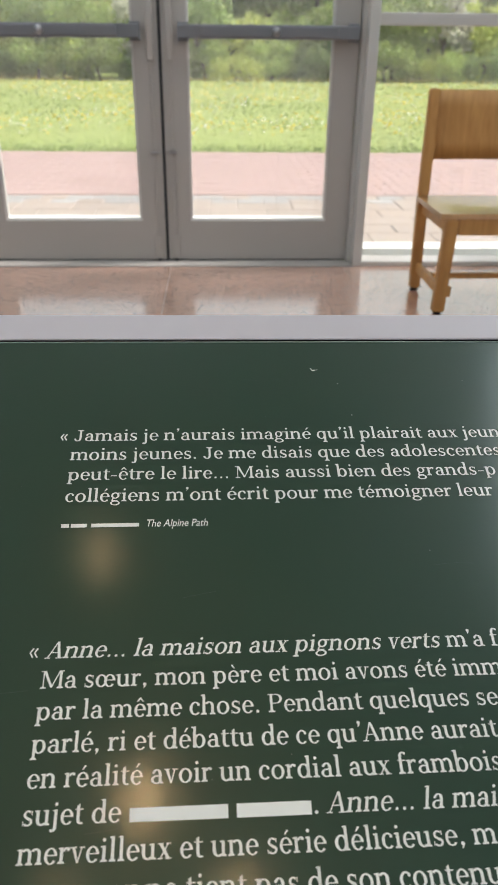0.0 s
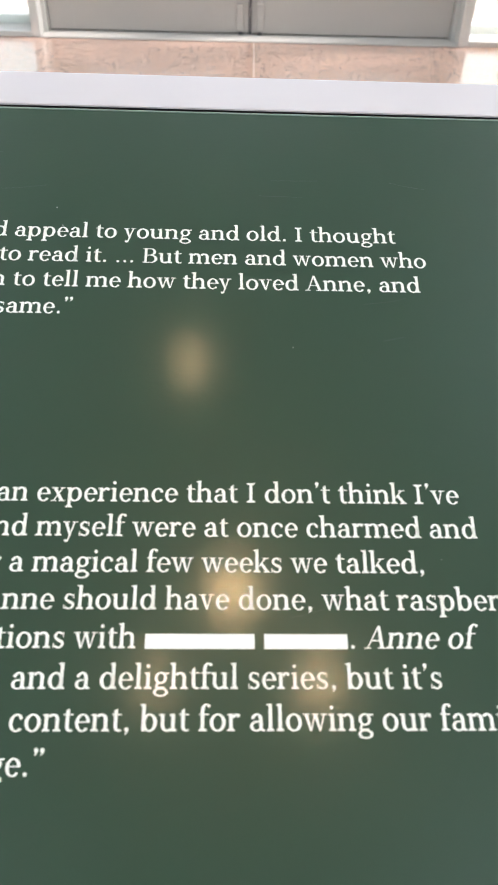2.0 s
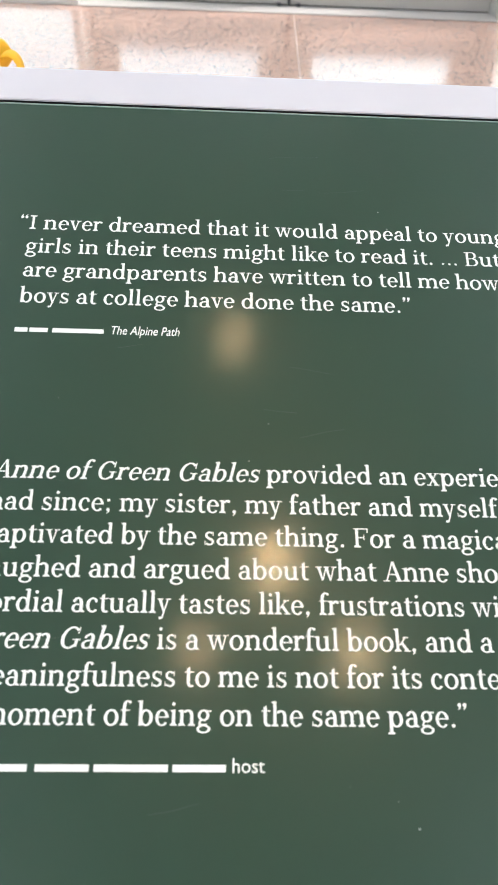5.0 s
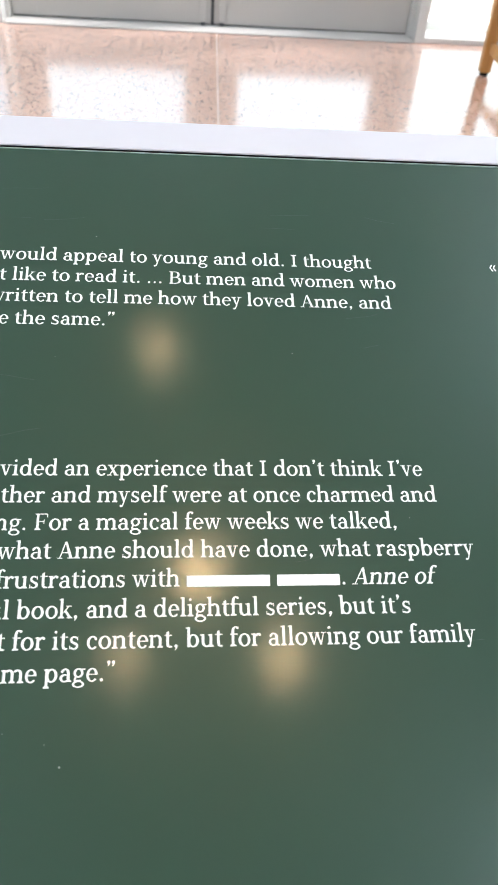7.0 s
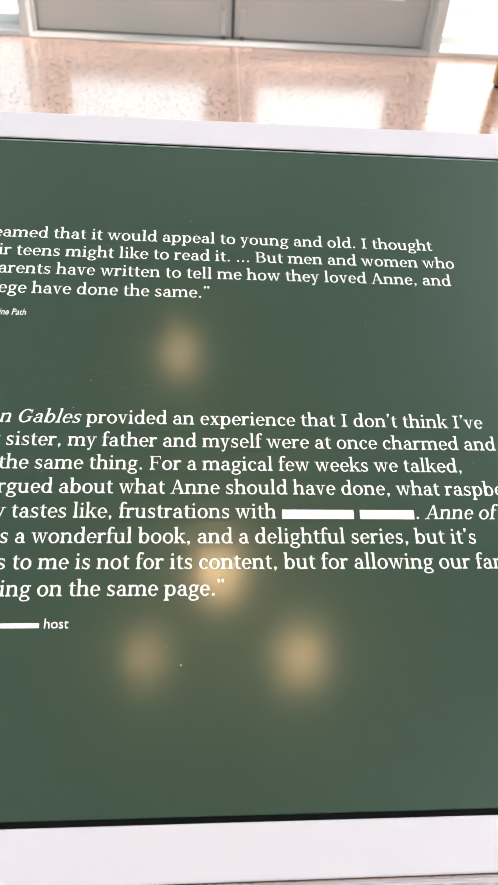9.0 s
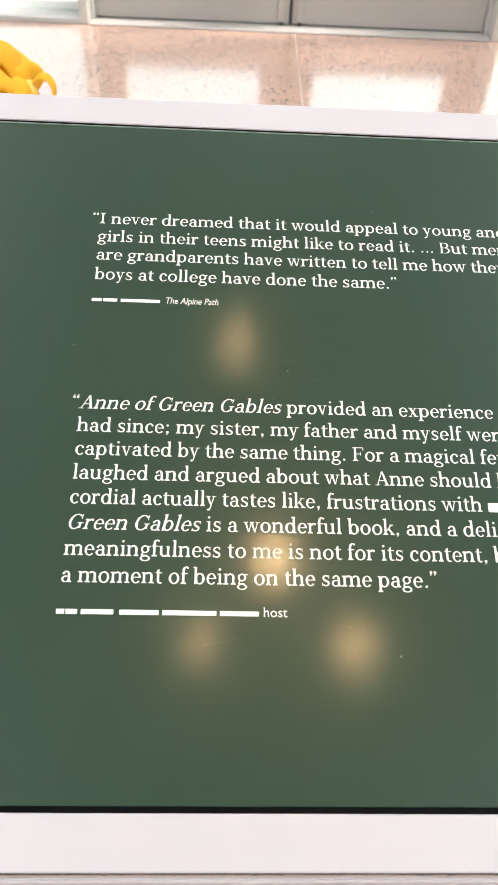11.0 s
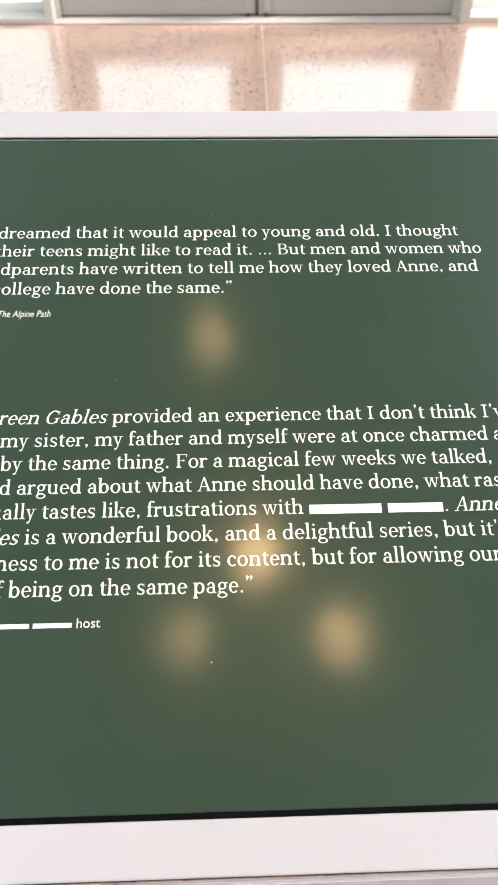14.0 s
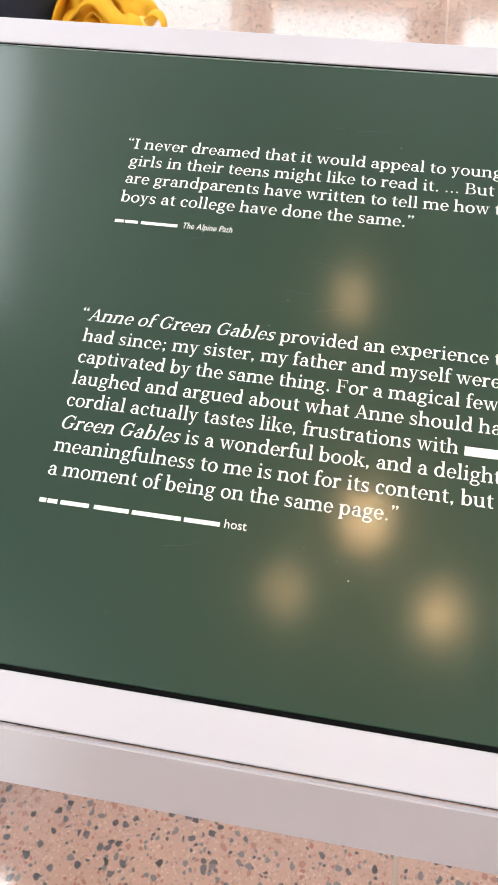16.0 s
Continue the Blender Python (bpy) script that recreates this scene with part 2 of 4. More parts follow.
M_NAVY = material("dark_navy_fabric", (0.012, 0.016, 0.03), rough=0.7, grain=(60, 0.3, (0.03, 0.035, 0.05)), bump=(600, 0.3, 0.001))


def wood(name, light, dark):
    m = material(name, light, rough=0.42, spec=0.4)
    nt = m.node_tree
    b = nt.nodes["Principled BSDF"]
    co = nt.nodes.new("ShaderNodeTexCoord")
    mp = nt.nodes.new("ShaderNodeMapping")
    mp.inputs["Scale"].default_value = (26, 26, 2.2)
    nt.links.new(co.outputs["Object"], mp.inputs["Vector"])
    n1 = nt.nodes.new("ShaderNodeTexNoise")
    n1.inputs["Scale"].default_value, n1.inputs["Detail"].default_value, n1.inputs["Distortion"].default_value = 1.6, 8, 0.6
    nt.links.new(mp.outputs[0], n1.inputs["Vector"])
    ra = nt.nodes.new("ShaderNodeValToRGB")
    ra.color_ramp.elements[0].position, ra.color_ramp.elements[1].position = 0.32, 0.7
    ra.color_ramp.elements[0].color, ra.color_ramp.elements[1].color = (*dark, 1), (*light, 1)
    nt.links.new(n1.outputs["Fac"], ra.inputs[0])
    nt.links.new(ra.outputs[0], b.inputs["Base Color"])
    bu = nt.nodes.new("ShaderNodeBump")
    bu.inputs["Strength"].default_value, bu.inputs["Distance"].default_value = 0.12, 0.001
    nt.links.new(n1.outputs["Fac"], bu.inputs["Height"])
    nt.links.new(bu.outputs["Normal"], b.inputs["Normal"])
    return m


M_WOOD = wood("honey_beech", (0.55, 0.29, 0.095), (0.42, 0.2, 0.06))
M_SEAT = wood("lacquered_beech", (0.55, 0.29, 0.095), (0.45, 0.22, 0.07))
M_SEAT.node_tree.nodes["Principled BSDF"].inputs["Coat Weight"].default_value = 1.0
M_SEAT.node_tree.nodes["Principled BSDF"].inputs["Coat Roughness"].default_value = 0.07
M_SEAT.node_tree.nodes["Principled BSDF"].inputs["Coat IOR"].default_value = 2.3
M_DUST = material("dust", (0.3, 0.33, 0.31), rough=0.8, grain=(300, 0.3, None))
M_SCRATCH = material("hairline_scratch", (0.04, 0.07, 0.058), rough=0.35, grain=(300, 0.3, None))
M_BARK = material("bark", (0.1, 0.085, 0.07), rough=0.9, grain=(14, 0.4, None), bump=(30, 0.6, 0.02))
M_LEAF = random_tint(material("spring_leaf", (0.36, 0.46, 0.15), rough=0.6), 0.5)
M_LEAF2 = random_tint(material("deep_leaf", (0.26, 0.35, 0.14), rough=0.6), 0.5)
M_LEAF3 = random_tint(material("yellow_green_leaf", (0.46, 0.52, 0.15), rough=0.6), 0.45)
M_BLOSSOM = random_tint(material("pale_blossom", (0.6, 0.6, 0.53), rough=0.7), 0.3)
M_GRASS = random_tint(material("grass", (0.21, 0.3, 0.085), rough=0.6), 0.2)
for m in (M_LEAF, M_LEAF2, M_LEAF3, M_BLOSSOM, M_GRASS):
    # thin leaves let some light through
    nt = m.node_tree
    b, out = nt.nodes["Principled BSDF"], nt.nodes["Material Output"]
    tr, ms = nt.nodes.new("ShaderNodeBsdfTranslucent"), nt.nodes.new("ShaderNodeMixShader")
    ms.inputs[0].default_value = 0.5
    nt.links.new(b.inputs["Base Color"].links[0].from_socket, tr.inputs["Color"])
    nt.links.new(b.outputs[0], ms.inputs[1])
    nt.links.new(tr.outputs[0], ms.inputs[2])
    nt.links.new(ms.outputs[0], out.inputs["Surface"])
M_LAWN = material("lawn_soil", (0.22, 0.3, 0.085), rough=0.95, grain=(3, 0.5, (0.28, 0.31, 0.08)), bump=(20, 0.5, 0.03))
M_DANDY = random_tint(material("dandelion_yellow", (0.75, 0.52, 0.02), rough=0.7), 0.2)
M_SEED = random_tint(material("seed_head_white", (0.6, 0.6, 0.52), rough=0.8), 0.2)
M_BUFF = random_tint(material("buff_paver", (0.31, 0.262, 0.238), rough=0.85, grain=(25, 0.3, (0.3, 0.25, 0.22)), bump=(120, 0.3, 0.002)), 0.14)
M_GREYP = random_tint(material("grey_paver", (0.33, 0.34, 0.35), rough=0.85, grain=(25, 0.3, (0.25, 0.25, 0.26)), bump=(120, 0.3, 0.002)), 0.3)
M_REDB = random_tint(material("red_brick_paver", (0.35, 0.25, 0.245), rough=0.85, grain=(25, 0.3, (0.31, 0.215, 0.205)), bump=(120, 0.3, 0.002)), 0.14)
M_SAND = material("joint_sand", (0.32, 0.26, 0.25), rough=0.95, grain=(60, 0.4, None), bump=(200, 0.3, 0.002))
M_STRIP = material("zinc_divider", (0.56, 0.42, 0.34), rough=0.4, metal=0.1, grain=(40, 0.3, None))


# ---- mesh helpers ----
def part(name, bm, mat, parent=None, label=""):
    me = bpy.data.meshes.new(name)
    bm.normal_update()
    bm.to_mesh(me)
    bm.free()
    if mat:
        me.materials.append(mat)
    ob = new(name, me)
    if parent:
        ob.parent = parent
    if label:
        ob["label"] = label
    return ob


def box(bm, x0, x1, y0, y1, z0, z1, bevel=0.0):
    """A bevelled block between two corners."""
    m = Matrix.Translation(((x0 + x1) / 2, (y0 + y1) / 2, (z0 + z1) / 2)) @ Matrix.Diagonal((x1 - x0, y1 - y0, z1 - z0, 1))
    r = bmesh.ops.create_cube(bm, size=1.0, matrix=m)
    if bevel:
        edges = list({e for v in r["verts"] for e in v.link_edges})
        bmesh.ops.bevel(bm, geom=edges, offset=bevel, segments=2, affect="EDGES", profile=0.6)
    return bm


def block(name, dims, mat, parent=None, bevel=0.002, label=""):
    return part(name, box(bmesh.new(), *dims, bevel=bevel), mat, parent, label)


def tube(bm, a, b, r0, r1=None, sides=10, caps=True):
    """A tapered round bar from a to b."""
    a, b = Vector(a), Vector(b)
    r1 = r0 if r1 is None else r1
    d = b - a
    m = Matrix.Translation((a + b) / 2) @ d.to_track_quat("Z", "Y").to_matrix().to_4x4()
    bmesh.ops.create_cone(bm, cap_ends=caps, segments=sides, radius1=r0, radius2=r1, depth=d.length, matrix=m)
    return bm


def smooth(ob):
    ob.data.polygons.foreach_set("use_smooth", [True] * len(ob.data.polygons))
    return ob


def thing(name, at=(0, 0, 0), label="", category="", group="", kind=""):
    e = new(name)
    e.location = at
    return tagged(e, label, category, group, kind)


# ---- hall: floor, walls, ceiling ----
WX0, WX1, WY0 = -3.4, 3.4, -7.4
for name, x0, x1 in (("floor_west", WX0 - 0.2, 0.017), ("floor_east", 0.023, WX1 + 0.2)):
    tagged(block(name, (x0, x1, WY0 - 0.2, 0.07, -0.12, 0.0), M_TERRAZZO, bevel=0.0005), "polished pink terrazzo floor with dark chips", "floor", kind="structure")
tagged(block("floor_divider_strip", (0.017, 0.023, WY0 - 0.2, 0.06, -0.12, -0.0005), M_STRIP, bevel=0), "thin pale divider strip in the terrazzo", "trim", kind="structure")
tagged(block("wall_west", (WX0 - 0.2, WX0, WY0 - 0.2, 0.12, 0.0, CEIL), M_WALL, bevel=0), "plain white painted wall", "wall", kind="structure")
tagged(block("wall_east", (WX1, WX1 + 0.2, WY0 - 0.2, 0.12, 0.0, CEIL), M_WALL, bevel=0), "plain white painted wall", "wall", kind="structure")
tagged(block("wall_south", (WX0, WX1, WY0 - 0.2, WY0, 0.0, CEIL), M_WALL, bevel=0), "plain white painted wall behind the reading table", "wall", kind="structure")
tagged(block("wall_north_head", (WX0, WX1, -0.06, 0.12, 2.95, CEIL), M_WALL, bevel=0), "white wall strip above the glazed front", "wall", kind="structure")
tagged(block("ceiling", (WX0 - 0.2, WX1 + 0.2, WY0 - 0.2, 0.12, CEIL, CEIL + 0.2), M_CEIL, bevel=0), "flat off-white ceiling", "ceiling", kind="structure")


def downlight():
    t = thing("ceiling_spotlight", (0, 0, 0), "small round recessed warm ceiling spotlight", "lamp", "spotlights over the table")
    bm = bmesh.new()
    prof = [(0.062, 0.0), (0.062, -0.006), (0.048, -0.010), (0.044, -0.003), (0.044, 0.0)]
    rings = [[bm.verts.new((r * math.cos(a), r * math.sin(a), z)) for a in [i * math.tau / 24 for i in range(24)]] for r, z in prof]
    for p, q in zip(rings, rings[1:]):
        for i in range(24):
            bm.faces.new((p[i], p[(i + 1) % 24], q[(i + 1) % 24], q[i]))
    smooth(part("trim_ring", bm, M_WHITE, t))
    bm = bmesh.new()
    bmesh.ops.create_circle(bm, cap_ends=True, segments=24, radius=0.043, matrix=pose(0, 0, -0.002, 180))
    part("lens", bm, M_LENS, t, "glowing warm white lens")
    return t


first = downlight()
for k, (sx, sy, watts) in enumerate(SPOTS):
    if k == 0:
        first.location = (sx, sy, CEIL)
    else:
        copy_thing(first, pose(sx, sy, CEIL))


def ceiling_panel():
    t = thing("ceiling_panel_light", (0, 0, 0), "flat rectangular daylight-white ceiling panel, one of a set mostly added as fill light", "lamp", "ceiling panel lights")
    for d in ((-0.3, 0.3, -0.6, -0.575), (-0.3, 0.3, 0.575, 0.6), (-0.3, -0.275, -0.575, 0.575), (0.275, 0.3, -0.575, 0.575)):
        block("frame_bar", (*d, -0.03, 0.0), M_WHITE, t, bevel=0.003)
    block("diffuser", (-0.275, 0.275, -0.575, 0.575, -0.02, -0.004), M_DIFF, t, bevel=0)
    return t


# all but the first two panels are unseen fill lights
first = ceiling_panel()
for k, (sx, sy, watts) in enumerate(PANELS):
    if k == 0:
        first.location = (sx, sy, CEIL)
    else:
        copy_thing(first, pose(sx, sy, CEIL))


# ---- glazed front: doors and side windows ----
def pane(name, x0, x1, y, z0, z1, parent):
    p = block(name, (x0, x1, y, y + 0.006, z0, z1), M_GLASS, parent, bevel=0)
    p.visible_shadow = False
    return p


DOOR_H = 2.12


def leaf(name, side):
    """One glazed door leaf with its panic bar; side -1 hangs on the west jamb, 1 on the east."""
    t = thing(name, (0, 0, 0), "closed grey aluminium glass door leaf with a panic bar", "door", kind="structure")
    xa, xb = sorted((side * 0.005, side * 0.922))
    ma, mb = sorted((side * 0.005, side * 0.122))
    ha, hb = sorted((side * 0.806, side * 0.922))
    ga, gb = sorted((side * 0.122, side * 0.806))
    block("meeting_stile", (ma, mb, 0.0, 0.045, 0.0125, DOOR_H), M_ALU, t, 0.0006)
    block("hinge_stile", (ha, hb, 0.0, 0.045, 0.0125, DOOR_H), M_ALU, t, 0.0006)
    block("bottom_rail", (ga, gb, 0.0, 0.045, 0.0125, 0.206), M_ALU, t, 0.0004)
    block("top_rail", (ga, gb, 0.0, 0.045, DOOR_H - 0.11, DOOR_H), M_ALU, t, 0.0004)
    block("glazing_bead", (ga, gb, 0.006, 0.075, 0.206, 0.219), M_SILL, t, 0.002, "bottom bead, coloured whiter for the daylight on it")
    block("glazing_bead", (ga, gb, 0.006, 0.04, DOOR_H - 0.122, DOOR_H - 0.11), M_FRAME, t, 0.002)
    for d in ((ga, ga + 0.011), (gb - 0.011, gb)):
        block("glazing_bead", (*d, 0.006, 0.04, 0.219, DOOR_H - 0.122), M_FRAME, t, 0.002)
    pane("pane", ga + 0.008, gb - 0.008, 0.02, 0.215, DOOR_H - 0.118, t)
    block("bottom_sweep", (xa + 0.002, xb - 0.002, 0.004, 0.04, 0.0065, 0.012), M_DARKSEAL, t, 0.001)
    # panic bar: housing, touch bar, end bracket, dogging knob
    b0, b1 = sorted((side * 0.085, side * 0.915))
    bar = block("panic_bar", (b0, b1, -0.062, -0.018, 1.022, 1.08), M_BAR, t, 0.006)
    block("touch_bar", (b0 + 0.10, b1 - 0.10, -0.072, -0.0625, 1.03, 1.072), M_BAR, bar, 0.003)
    for e0 in (b0, b1 - 0.05):
        block("end_bracket", (e0, e0 + 0.05, -0.0175, -0.0005, 1.012, 1.09), M_BAR, bar, 0.004)
    bm = bmesh.new()
    tube(bm, (side * 0.53, -0.0725, 1.052), (side * 0.53, -0.082, 1.052), 0.021, 0.019, 20)
    tube(bm, (side * 0.53, -0.082, 1.052), (side * 0.53, -0.094, 1.052), 0.017, 0.008, 20)
    smooth(part("dogging_knob", bm, M_STEEL, bar, "round steel knob"))
    # flush bolt at the foot, small latch half-way
    s0, s1 = sorted((side * 0.03, side * 0.062))
    block("flush_bolt", (s0, s1, -0.012, -0.0005, 0.022, 0.135), M_ALU, t, 0.003)
    q0, q1 = sorted((side * 0.036, side * 0.05))
    block("bolt_rod", (q0, q1, -0.008, -0.0005, 0.1355, 0.9295), M_ALU, t, 0.003)
    r0, r1 = sorted((side * 0.024, side * 0.062))
    block("rod_guide", (r0, r1, -0.021, -0.0005, 0.527, 0.537), M_STEEL, t, 0.003, "small steel rod guide")
    f0, f1 = sorted((side * 0.034, side * 0.054))
    block("bolt_foot", (f0, f1, -0.014, -0.001, 0.0065, 0.018), M_SEAM, t, 0.002)
    # dark strip over the stile edge stands for the shaded gap between leaves
    block("gap_strip", (*sorted((side * 0.0002, side * 0.0075)), -0.005, -0.0003, 0.008, DOOR_H), M_DARKSEAL, t, 0)
    # closer channel along the lock stile up to the bar
    block("rod_cover", (*sorted((side * 0.028, side * 0.06)), -0.018, -0.0005, 0.93, 1.6), M_ALU, t, 0.006)
    return t


leaf("door_1", -1)
leaf("door_2", 1)
tagged(block("threshold", (-0.944, 0.944, -0.112, 0.11, 0.0005, 0.006), M_ALU, bevel=0.004), "low grey aluminium door threshold", "threshold", kind="structure")


def sidelight(name, x0, x1):
    """A fixed full-height window beside the doors with a rail at bar height."""
    t = thing(name, (0, 0, 0), "fixed glass side window in pale painted aluminium framing", "window", kind="structure")
    block("sill_rail", (x0, x1, -0.1, 0.175, 0.0005, 0.024), M_FRAME, t, 0.004)
    block("outer_sill", (x0, x1, 0.03, 0.17, 0.0245, 0.062), M_SILL, t, 0.003)
    block("mid_rail", (x0, x1, -0.05, 0.07, 1.085, 1.135), M_FRAME, t, 0.004)
    block("head_rail", (x0, x1, -0.05, 0.07, 2.89, 2.95), M_FRAME, t, 0.004)
    pane("pane", x0 + 0.001, x1 - 0.001, 0.02, 0.022, 1.087, t)
    pane("pane", x0 + 0.001, x1 - 0.001, 0.02, 1.133, 2.892, t)
    for z0, z1 in ((0.024, 1.085), (1.135, 2.89)):
        for a in (x0, x1 - 0.012):
            block("glazing_bead", (a, a + 0.012, 0.004, 0.05, z0, z1), M_FRAME, t, 0.002)
    return t


def mullion(name, x0, x1):
    return tagged(block(name, (x0, x1, -0.104, 0.08, 0.0005, 2.95), M_FRAME, None, 0.005), "upright pale painted aluminium mullion", "mullion", kind="structure")


mullion("mullion_1", -0.985, -0.945)
mullion("mullion_2", 0.945, 0.992)
mullion("mullion_3", -2.23, -2.16)
mullion("mullion_4", 2.17, 2.24)
mullion("mullion_5", WX0, WX0 + 0.06)
mullion("mullion_6", WX1 - 0.06, WX1)
sidelight("window_1", -2.16, -0.985)
sidelight("window_2", 0.992, 2.17)
sidelight("window_3", WX0 + 0.06, -2.23)
sidelight("window_4", 2.24, WX1 - 0.06)
# jamb stops and the light over the doors
for nm, a, b in (("jamb_west", -0.945, -0.926), ("jamb_east", 0.926, 0.945)):
    tagged(block(nm, (a, b, -0.03, 0.07, 0.0005, 2.95), M_FRAME, None, 0.002), "slim door jamb stop", "trim", kind="structure")
over = thing("window_5", (0, 0, 0), "glass light over the double doors", "window", kind="structure")
block("transom", (-0.926, 0.926, -0.05, 0.07, DOOR_H + 0.005, DOOR_H + 0.075), M_FRAME, over, 0.004)
block("head_rail", (-0.926, 0.926, -0.05, 0.07, 2.89, 2.95), M_FRAME, over, 0.004)
pane("pane", -0.926, 0.926, 0.02, DOOR_H + 0.072, 2.892, over)

# ---- reading table with the green text board ----
BOARD = Matrix(((0.99961, -0.01866, 0.02073, 0.0), (0.0252, 0.92263, -0.38486, -3.40049), (-0.01195, 0.38524, 0.92274, 0.81889), (0, 0, 0, 1)))
U0, U1, V0, V1 = -0.56, 0.86, -0.4546, 0.005
table = thing("reading_table", (0, 0, 0), "white sloping exhibit reading table with a dark green text board", "display table")


def slab(name, u0, u1, v0, v1, h0, h1, mat, parent, bevel=0.0015, label=""):
    """A block in the board's own sloping plane."""
    ob = block(name, (u0, u1, v0, v1, h0, h1), mat, parent, bevel, label)
    ob.matrix_world = BOARD
    return ob


GAP = 0.0028
slab("tray", U0 - 0.004, U1 + 0.004, V0 - 0.006, V1 + 0.004, -0.03, -0.0085, M_BLACK, table, 0, "black recessed tray")
board = slab("text_board", U0, U1, V0, V1, -0.0085, -0.0012, M_BOARD, table, 0.0008, "satin dark green board with white printed quotations")
slab("rim_back", U0 - 0.034, U1 + 0.034, V1 + 0.0022, V1 + 0.0285, -0.03, 0.0, M_WHITE, table, 0.0012)
slab("rim_front", U0 - 0.034, U1 + 0.034, -0.4842, V0 - 0.0030, -0.03, 0.0, M_WHITE, table, 0.0012)
slab("rim_side", U0 - 0.034, U0 - GAP, V0 - 0.0036, V1 + 0.0022, -0.03, 0.0, M_WHITE, table, 0.0012)
slab("rim_side", U1 + GAP, U1 + 0.034, V0 - 0.0036, V1 + 0.0022, -0.03, 0.0, M_WHITE, table, 0.0012)
# black strips fill the open gaps by the board, standing for their shade
slab("gap_fill", U0, U1, V0 - 0.0030, V0 - 0.0001, -0.0085, -0.0014, M_BLACK, table, 0)
slab("gap_fill", U0, U1, V1 + 0.0007, V1 + 0.0022, -0.0085, -0.0010, M_BLACK, table, 0)
# pale colour stands in for the light caught by the far edge
slab("glint_strip", U0, U1, V1 + 0.0001, V1 + 0.0006, -0.0085, -0.0009, M_EDGE, table, 0.0003, "edge strip of the board, coloured pale as if catching light")


def apron(name, u0, u1, v, drop, thick):
    """An upright skirt panel under the rim, hanging straight down."""
    a, b = BOARD @ Vector((u0, v, -0.0025)), BOARD @ Vector((u1, v, -0.0025))
    bm = bmesh.new()
    side = (b - a).normalized().cross(Vector((0, 0, 1)))
    side.z = 0
    side = side.normalized() * thick
    vs = []
    for off in (Vector((0, 0, 0)), -side):
        for p, dz in ((a, 0), (b, 0), (b, -drop), (a, -drop)):
            q = p + off
            vs.append(bm.verts.new((q.x, q.y, q.z + dz)))
    for f in ((0, 1, 2, 3), (7, 6, 5, 4), (0, 4, 5, 1), (1, 5, 6, 2), (2, 6, 7, 3), (3, 7, 4, 0)):
        bm.faces.new([vs[i] for i in f])
    bmesh.ops.recalc_face_normals(bm, faces=bm.faces)
    bmesh.ops.bevel(bm, geom=list(bm.edges), offset=0.0012, segments=2, affect="EDGES")
    return part(name, bm, M_WHITE, table)


edge = BOARD @ Vector((0, -0.4842, -0.03))
apron("apron_front", U0 - 0.034, U1 + 0.034, -0.4851, 0.101, -0.003)
slab("seam", U0 - 0.033, U1 + 0.033, -0.48505, -0.4843, -0.0290, -0.0030, M_SEAM, table, 0, "thin dark joint between rim and apron")
# closed body under the tray and two slab legs
bm = bmesh.new()
for u0, u1, v0, v1, drop in ((U0 - 0.03, U1 + 0.03, -0.44, 0.03, 0.12),):
    top = [BOARD @ Vector(c) for c in ((u0, v0, -0.032), (u1, v0, -0.032), (u1, v1, -0.032), (u0, v1, -0.032))]
    low = [Vector((p.x, p.y, top[0].z - 0.07)) for p in top]
    a = [bm.verts.new(p) for p in top]
    b = [bm.verts.new(p) for p in low]
    bm.faces.new(a), bm.faces.new(b[::-1])
    for i in range(4):
        bm.faces.new((a[i], b[i], b[(i + 1) % 4], a[(i + 1) % 4]))
bmesh.ops.recalc_face_normals(bm, faces=bm.faces)
part("case", bm, M_WHITE, table)
for u in (U0 + 0.02, U1 - 0.02):
    p = BOARD @ Vector((u, -0.22, 0))
    block("slab_leg", (p.x - 0.02, p.x + 0.02, p.y - 0.17, p.y + 0.17, 0.0, 0.56), M_WHITE, table, 0.003)

# ---- printed text ----
# advance widths of a bookish serif, in thousandths of the type size
WIDTHS = {}
for chars, w in (("a", 504), ("bqz", 560), ("c", 454), ("dp", 573), ("eéèê", 484), ("f", 325), ("g", 509), ("h", 582), ("ijl", 290), ("k", 535), ("m", 880),
                 ("n", 591), ("o", 539), ("r", 410), ("s", 432), ("t", 346), ("u", 576), ("v", 497), ("w", 738), ("x", 504), ("y", 493), (" ", 241),
                 (".,", 270), (";", 313), ("’", 226), ("“”", 410), ("…", 810), ("«", 430), ("-", 374), ("—", 856), ("œ", 800), ("A", 671), ("B", 654),
                 ("C", 642), ("F", 600), ("G", 726), ("I", 390), ("J", 518), ("M", 927), ("P", 610), ("T", 618)):
    for c in chars:
        WIDTHS[c] = w / 1000
GLYPHS = {}
STEM, HAIR, XH, CAP, ASC, DESC = 0.106, 0.048, 0.48, 0.69, 0.757, -0.216
font_curve = bpy.data.curves.new("type", "FONT")
font_curve.resolution_u = 3
font_ob = bpy.data.objects.new("type", font_curve)
scene.collection.objects.link(font_ob)


